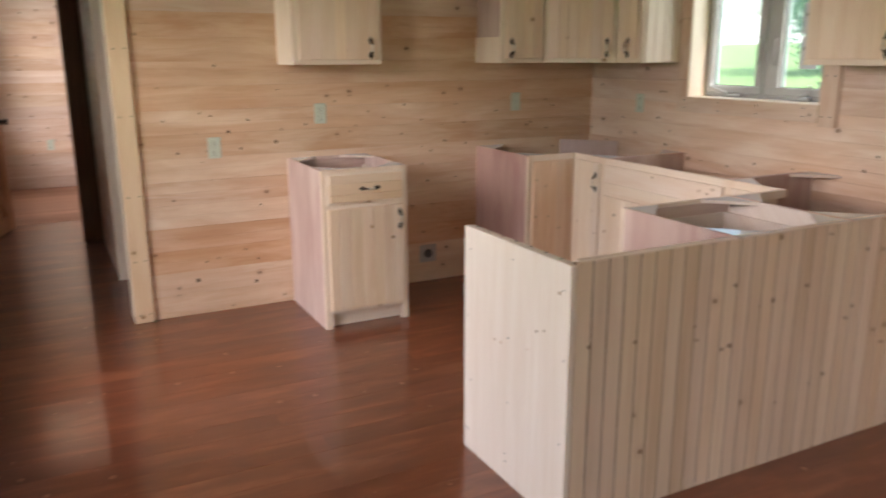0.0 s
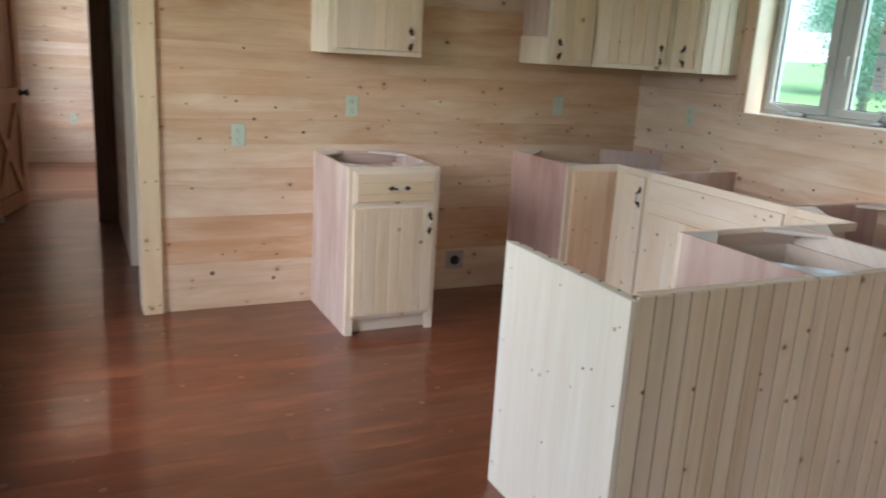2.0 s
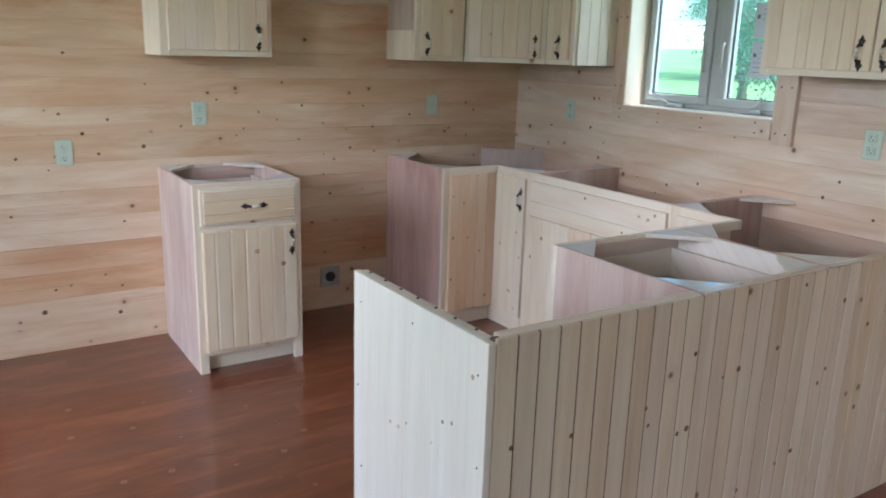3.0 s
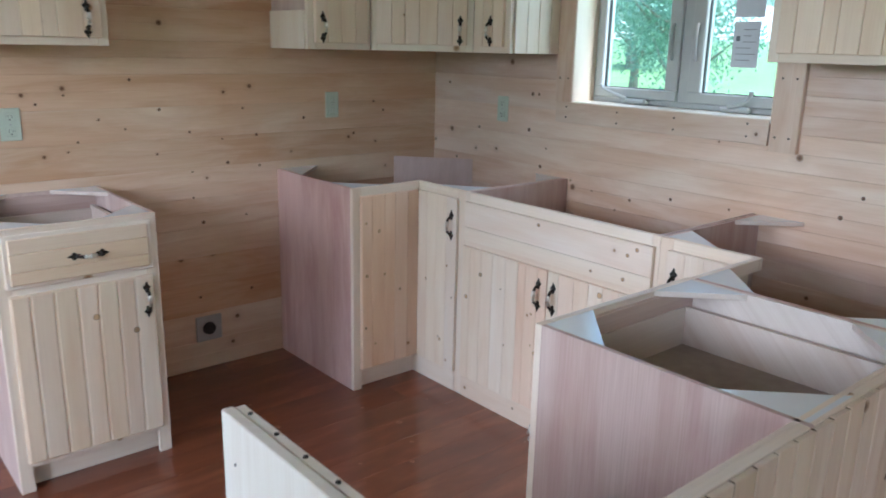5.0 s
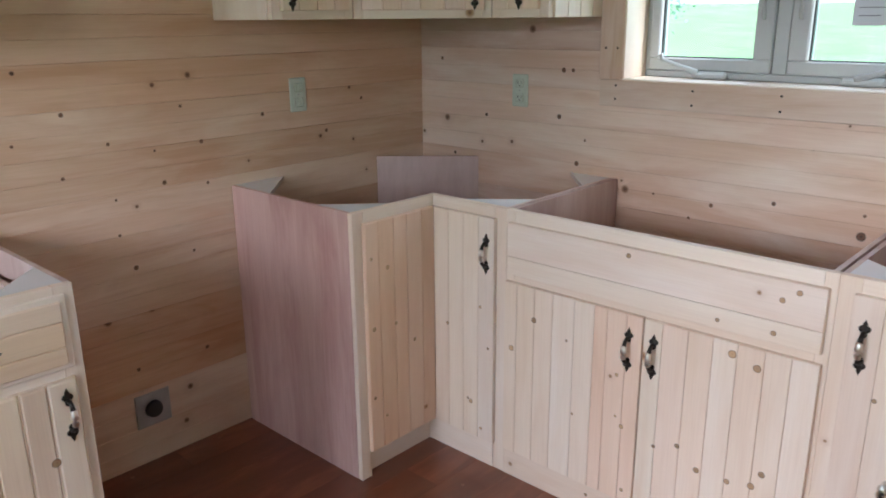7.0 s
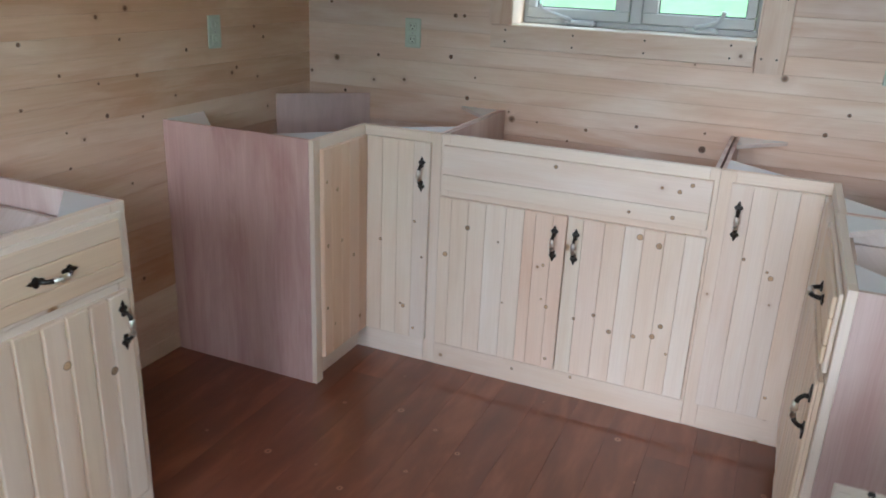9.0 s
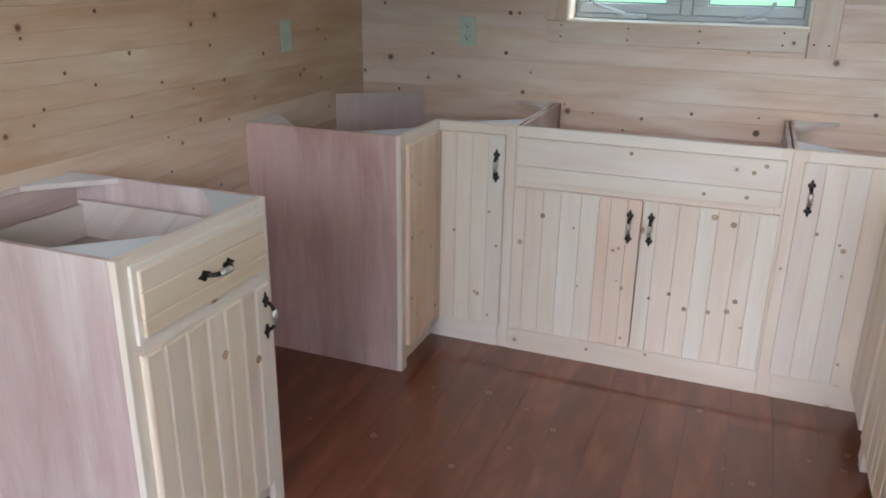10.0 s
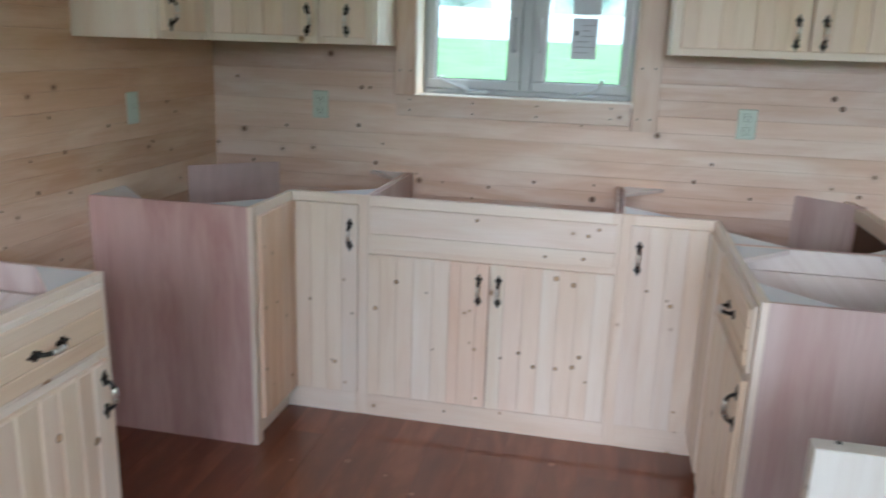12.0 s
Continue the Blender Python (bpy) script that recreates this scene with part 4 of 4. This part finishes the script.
while x < LONG - 0.01:
    w = min(0.0605, LONG - x)
    part("board", boxed(x + 0.0026, 0.002, 0, x + w - 0.0026, 0.0120, TOP - 0.002 - 0.002 * rng_b.random(), bevel=0.0007), BEAD_PINE, half_wall, tint=tone(rng_b, 0.06))
    if x + w < LONG - 0.01:
        # dark strip set into each groove to paint its shade
        part("bead", boxed(x + w - 0.0025, 0.0044, 0, x + w + 0.0025, 0.0122, TOP - 0.004), GROOVE_SHADE, half_wall)
    x += 0.0605
end = part("end_panel", boxed(-0.019, 0.0, 0, 0.001, 0.640, 0.868, bevel=0.0015), PANEL_PINE, half_wall, "pale smooth pine end panel")
part("inner_panel", boxed(0.0025, 0.036, 0, 0.021, 0.638, 0.866, bevel=0.0015), PANEL_PINE, half_wall)
add_knots(half_wall, pose(-1.640, 0.002, 0), [(1.698, 0.605, 1.0), (1.878, 0.589, 1.0), (2.128, 0.600, 0.9), (2.142, 0.549, 0.8), (2.258, 0.496, 1.0), (2.294, 0.503, 1.3), (2.487, 0.635, 1.3), (2.297, 0.716, 1.0), (2.422, 0.623, 0.7), (2.799, 0.300, 1.2), (2.655, 0.665, 1.1), (2.920, 0.548, 1.0), (2.968, 0.762, 1.2), (3.125, 0.371, 1.2), (2.724, 0.277, 0.8), (2.552, 0.238, 0.9), (2.754, 0.841, 0.9), (2.889, 0.506, 1.0), (3.123, 0.659, 1.1)], WALL_KNOT, True)
add_knots(end, pose(-0.019, 0, 0, 0, 0, -90) @ pose(2.088, 0, 0), [(-2.51, 0.505, 0.7), (-2.466, 0.509, 0.8), (-2.256, 0.615, 0.8), (-2.217, 0.629, 0.7), (-2.141, 0.773, 0.9), (-2.304, 0.538, 0.5)], PALE_KNOT, True)
for k in range(7):
    bm = bmesh.new()
    bmesh.ops.create_cone(bm, cap_ends=True, segments=8, radius1=0.0045, radius2=0.004, depth=0.003, matrix=pose(0.012, 0.09 + 0.085 * k, 0.8668))
    part("screw", bm, SCREW, half_wall)
rng_n = random.Random(5)
for z in (0.06, 0.10, 0.30, 0.55, 0.80):
    for yy in (0.03, 0.33, 0.605):
        bm = bmesh.new()
        bmesh.ops.create_cone(bm, cap_ends=True, segments=6, radius1=0.003, radius2=0.003, depth=0.002, matrix=pose(-0.0192, yy + rng_n.uniform(-0.015, 0.015), z + rng_n.uniform(-0.02, 0.02), 0, 90))
        part("nail", bm, SCREW, end)

# ---- wall cabinets ----


def wall_cabinet(m, w, label, doors, seed, d=0.305, skirt=False, end_planks=(), wash=(1.01, 0.95, 0.905)):
    """A wall cabinet: doors is a list of (x0, x1, handle x)."""
    cab = thing("wall_cabinet", m, label, "cabinet", "unfinished pine wall cabinets")
    f, z0, z1 = 0.019, UPPER_Z0, UPPER_Z1
    for a in (0.0, w - 0.012):
        if skirt and a == 0.0:
            part("side_panel", boxed(a + 0.004, f, z0 + 0.155, a + 0.012, d, z1), LAUAN, cab, "pinkish lauan plywood side")
            part("side_skirt", boxed(a - 0.006, f, z0, a + 0.012, d, z0 + 0.155, bevel=0.0015), PINE["Z"], cab)
        else:
            part("side_panel", boxed(a, f, z0, a + 0.012, d, z1), PINE["Z"], cab)
    part("bottom_panel", boxed(0.012, f, z0 + 0.012, w - 0.012, d, z0 + 0.024), LAUAN_FLAT, cab)
    part("top_panel", boxed(0.012, f, z1 - 0.012, w - 0.012, d, z1), LAUAN_FLAT, cab)
    for a in (0.0, w - 0.036):
        part("stile", boxed(a, 0, z0, a + 0.036, f, z1, bevel=0.0015), PINE["Z"], cab)
    for a, b in ((z0, z0 + 0.036), (z1 - 0.036, z1)):
        part("rail", boxed(0.036, 0, a, w - 0.036, f, b, bevel=0.0015), PINE["X"], cab)
    for k, (a, b, hx) in enumerate(doors):
        n = max(3, round((b - a) / 0.062))
        plank_door(cab, a, b, z0 + 0.026, z1 - 0.026, 0, n, (hx, z0 + 0.088), seed=seed + k, joint=0.0005, ease=0.0024, wash=wash)
    for x in end_planks:
        for k in range(4):
            p = f + 0.001 + k * (d - f - 0.002) / 4
            part("end_plank", boxed(x, p + 0.0006, z0, x + 0.009, p + (d - f - 0.002) / 4 - 0.0006, z1, bevel=0.0025), PINE["Z"], cab)
    return cab


UF = N_WALL - 0.305
wall_cabinet(pose(1.560, UF, 0), 0.514, "unfinished pine wall cabinet with one plank door", [(0.034, 0.490, 0.444)], 31)
wall_cabinet(pose(2.862, UF, 0), 0.312, "narrow unfinished pine wall cabinet beside the corner wall cabinet", [(0.028, 0.288, 0.064)], 35, skirt=True)
wall_cabinet(pose(3.495, 4.205, 0, 0, 0, -90), 0.222, "narrow unfinished pine wall cabinet beside the kitchen window", [(0.018, 0.192, 0.120)], 38, end_planks=(0.2222,))
wall_cabinet(pose(3.495, 2.872, 0, 0, 0, -90), 0.915, "wide unfinished pine wall cabinet with two plank doors", [(0.030, 0.452, 0.412), (0.458, 0.886, 0.500)], 41)
# corner wall cabinet with a slanting front
cw = thing("corner_wall_cabinet", pose(3.176, UF, 0, 0, 0, -44.2), "unfinished pine corner wall cabinet with a slanting plank door", "cabinet", "unfinished pine wall cabinets")
fw = math.hypot(3.495 - 3.176, UF - 4.207)
part("body", prism(bmesh.new(), [(0.004, 0.019), (fw - 0.004, 0.019), (fw - 0.002, 0.02), (fw + 0.21, 0.222), (fw / 2 + 0.004, 0.64), (-0.215, 0.215)], UPPER_Z0 + 0.004, UPPER_Z1), LAUAN, cw)
for a in (0.0, fw - 0.030):
    part("stile", boxed(a, 0, UPPER_Z0, a + 0.030, 0.0188, UPPER_Z1, bevel=0.0015), PINE["Z"], cw)
for a, b in ((UPPER_Z0, UPPER_Z0 + 0.036), (UPPER_Z1 - 0.036, UPPER_Z1)):
    part("rail", boxed(0.030, 0, a, fw - 0.030, 0.0188, b, bevel=0.0015), PINE["X"], cw)
plank_door(cw, 0.026, fw - 0.026, UPPER_Z0 + 0.026, UPPER_Z1 - 0.026, 0, 6, (fw - 0.056, UPPER_Z0 + 0.088), seed=44, joint=0.0006, ease=0.0026, wash=(1.02, 0.93, 0.91))

# ---- outside ----
ground = structure("ground", boxed(-900, -900, -0.95, 900, 900, -0.60), GRASS, "green lawn outside the cabin", "ground")


def bank():
    bm = bmesh.new()
    rows = []
    for i in range(32):
        y = -60 + i * 6.0
        f = min(1.0, max(0.0, (126 - y) / 30))
        x = 94 - 28 * min(1.0, max(0.0, (y - 10) / 25)) + 2 * noise.noise((i * 0.4, 0, 5))
        wave = 0.3 * noise.noise((i * 0.23, 1.7, 0))
        rows.append([bm.verts.new(p) for p in ((x - 45, y, -0.62), (x, y, -0.57 + (2.9 + wave) * f), (x + 5, y, -0.5 + 3.6 * f), (x + 13, y, -0.4 + (6.3 + wave) * f), (138, y, -0.3 + 6.5 * f), (139, y, -0.7))])
    for r, q in zip(rows, rows[1:]):
        for k in range(5):
            bm.faces.new((r[k], q[k], q[k + 1], r[k + 1])).material_index = 0 if k else 1
    bmesh.ops.recalc_face_normals(bm, faces=bm.faces)
    ob = structure("gravel_bank", bm, GRAVEL, "pale gravel bank above a rising lawn", "ground")
    ob.data.materials.append(GRASS)
    return ob


bank()


def tree(x, y, z, height, spread, seed, label):
    """A broad-leaved tree: a forking trunk and a crown of many small leaf sprays."""
    rng = random.Random(seed)
    ob = thing("tree", pose(x, y, z), label, "tree", "trees beyond the lawn")
    bm = bmesh.new()
    top = height * 0.72
    rod(bm, [(0, 0, -0.3), (0.05, 0.02, height * 0.2), (-0.05, 0.1, height * 0.45), (0.1, 0, top)], [height * 0.03, height * 0.022, height * 0.015, height * 0.005])
    tips = []
    for k in range(11):
        a, z0 = k * 2.4 + rng.uniform(-0.3, 0.3), height * rng.uniform(0.18, 0.6)
        r = spread * rng.uniform(0.55, 1.0) * (1.1 - 0.6 * z0 / height)
        end_p = (r * math.cos(a), r * math.sin(a), z0 + height * rng.uniform(0.10, 0.30))
        mid_p = (0.5 * end_p[0], 0.5 * end_p[1], z0 + 0.35 * (end_p[2] - z0))
        rod(bm, [(0, 0, z0), mid_p, end_p], [height * 0.010, height * 0.007, height * 0.002], 6)
        tips += [end_p, mid_p]
    tips += [(0, 0, top), (0.2, 0.3, height * 0.85)]
    part("trunk", bm, BARK, ob)
    bm = bmesh.new()
    size = height * 0.0085
    for t in tips:
        cluster = spread * rng.uniform(0.25, 0.42)
        for _ in range(560):
            p = Vector(t) + Vector([rng.gauss(0, 0.5) for _ in range(3)]) * cluster
            q = Euler([rng.uniform(0, 6.3) for _ in range(3)]).to_matrix()
            s = size * rng.uniform(0.6, 1.4)
            bm.faces.new([bm.verts.new(p + q @ Vector(c) * s) for c in ((-1, 0, 0), (0, -0.55, 0.1), (1, 0, 0), (0, 0.55, 0.1))])
    part("crown", bm, LEAF, ob)


tree(22.5, 15.8, -0.6, 6.5, 2.6, 1, "leafy green tree on the lawn outside the window")
tree(31, 23.5, -0.6, 8.5, 3.2, 2, "leafy green tree on the lawn outside the window")
tree(40, 30.5, -0.6, 10.0, 4.0, 7, "leafy green tree on the lawn outside the window")
for k in range(9):
    tree(124 + 5 * math.sin(3 * k), -30 + 19 * k, 4.8, 13 + 3 * math.sin(k * 1.9) - (3 if k > 4 else 0), 6.5, 20 + k, "distant green tree above the gravel bank")

# ---- boards on the walls ----
PALE, RED = (1.08, 1.08, 1.06), (1.0, 0.83, 0.68)
clad(wall_north, "y", N_WALL + BACK, -1, 0.70, E_WALL, [], 1, {0: (1.06, 1.03, 0.98), 1: PALE, 2: RED, 3: (1.0, 0.87, 0.76), 4: PALE, 5: (1.07, 1.06, 1.04), 6: (1.05, 1.02, 0.97), 7: (1.0, 0.95, 0.87), 8: (1.06, 1.03, 0.97), 9: (1.0, 0.88, 0.76), 10: (0.99, 0.90, 0.80), 11: (1.0, 0.92, 0.82), 12: (0.98, 0.88, 0.78)}, wash=(1.0, 0.96, 0.90))
NORTH_KNOTS = [(1.028, 0.203, 1.8), (1.364, 0.154, 1.5), (1.382, 0.291, 0.9), (1.084, 0.307, 0.8), (1.309, 0.355, 0.8), (0.931, 0.676, 0.9), (1.414, 0.613, 0.9), (0.974, 0.937, 1.0), (1.321, 0.946, 1.1), (1.526, 0.974, 1.5), (1.257, 1.043, 1.3), (1.164, 1.135, 1.0), (1.371, 1.106, 1.0), (1.708, 1.066, 0.9), (0.807, 1.571, 1.0), (0.911, 1.115, 0.8), (1.204, 1.407, 1.0), (1.103, 0.88, 0.6), (1.987, 1.012, 0.7), (2.206, 1.088, 0.7), (2.107, 1.129, 0.8), (2.346, 1.16, 1.0), (2.326, 0.981, 0.8), (2.236, 1.28, 0.9)]
EAST_OF_RANGE = [(2.468, 1.063, 0.8), (2.772, 1.036, 1.0), (2.631, 0.923, 1.1), (2.506, 0.672, 1.2), (2.708, 0.684, 0.7), (2.472, 0.336, 0.9), (2.719, 0.335, 1.0), (1.549, 1.27, 0.7), (2.468, 0.784, 0.7), (2.711, 1.154, 0.8), (3.013, 1.101, 1.0), (3.287, 1.016, 1.0), (2.61, 1.026, 0.6), (2.782, 0.899, 0.8), (2.025, 1.047, 0.7), (2.47, 0.894, 0.6), (1.989, 1.225, 0.7), (1.89, 1.194, 0.8), (3.464, 1.121, 0.9), (3.406, 1.164, 0.9)]
for places in (NORTH_KNOTS, EAST_OF_RANGE):
    add_knots(wall_north, pose(0, N_WALL, 0), places, WALL_KNOT)
add_knots(wall_east, pose(E_WALL, 0, 0, 0, 0, -90), [(-4.704, 1.258, 1.0), (-4.126, 1.232, 1.3), (-4.087, 1.233, 1.0), (-4.475, 1.052, 1.0), (-4.139, 1.069, 1.3), (-4.638, 0.888, 1.0), (-4.028, 0.994, 0.7), (-4.059, 0.909, 1.3), (-3.552, 0.834, 1.0), (-3.359, 0.869, 1.0), (-3.11, 0.812, 1.9), (-3.108, 0.872, 0.7), (-3.623, 0.782, 0.7), (-3.753, 0.843, 0.6), (-2.229, 1.267, 1.7), (-2.194, 1.23, 1.7), (-2.648, 0.988, 1.0), (-2.71, 0.913, 1.2), (-2.486, 0.858, 1.0), (-2.084, 0.894, 1.2)], WALL_KNOT)
clad(wall_east, "x", E_WALL + BACK, -1, S_WALL, N_WALL, [rough_hole(OPEN_E, 0.024)], 2, {7: PALE, 6: PALE}, wash=(1.03, 1.01, 1.0))
# wash below carries the window wall's own shade in the board colour
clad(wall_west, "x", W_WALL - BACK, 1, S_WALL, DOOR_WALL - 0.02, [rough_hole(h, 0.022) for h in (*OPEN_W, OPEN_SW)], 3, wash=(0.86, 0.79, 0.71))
clad(wall_west, "x", W_WALL - BACK, 1, DOOR_WALL + 0.11, FAR_WALL, [rough_hole(OPEN_BED, 0.022)], 8)
clad(wall_far, "y", FAR_WALL + BACK, -1, W_WALL, E_WALL, [], 4)
clad(wall_south, "y", S_WALL - BACK, 1, W_WALL, E_WALL, [], 5)
clad(wall_hall, "x", HALL_E + BACK, -1, 5.802, DOOR_WALL - 0.02, [], 6)


# ---- floor planks ----
def lay_floor():
    rng = random.Random(77)
    w = 0.135
    y = S_WALL
    while y < FAR_WALL:
        x = W_WALL + 0.001
        wide = min(w, FAR_WALL - y)
        matt = y > 8.0
        first = True
        while x < E_WALL - 0.05:
            ln = rng.choice((1.2, 1.8, 2.4, 3.0, 3.6)) * (rng.uniform(0.35, 1.0) if first else 1.0)
            first = False
            ln = round(min(ln, E_WALL - 0.002 - x), 3)
            if E_WALL - x - ln < 0.25:
                ln = round(E_WALL - 0.002 - x, 3)
            ob = new("plank", floor_mesh(ln, wide, MATT_STAIN if matt else STAINED))
            ob.parent = floor_slab
            ob.matrix_local = pose(x, y, -0.022)
            k = 1 + rng.uniform(-0.10, 0.10)
            ob.color = (k, k, k, 1)
            x += ln
        y += w


def floor_mesh(ln, wide, material):
    bm = bmesh.new()
    c, t = 0.0007, 0.022
    outline = [(0.0001, 0), (0.0001, t - c), (c, t), (wide - c, t), (wide - 0.0001, t - c), (wide - 0.0001, 0)]
    ends = [[bm.verts.new((x, v, z)) for v, z in outline] for x in (0.0001, ln - 0.0001)]
    bm.faces.new(ends[0])
    bm.faces.new(ends[1][::-1])
    for i in range(6):
        j = (i + 1) % 6
        bm.faces.new((ends[0][i], ends[1][i], ends[1][j], ends[0][j]))
    bmesh.ops.recalc_face_normals(bm, faces=bm.faces)
    return mesh_from("plank", bm, material)


lay_floor()
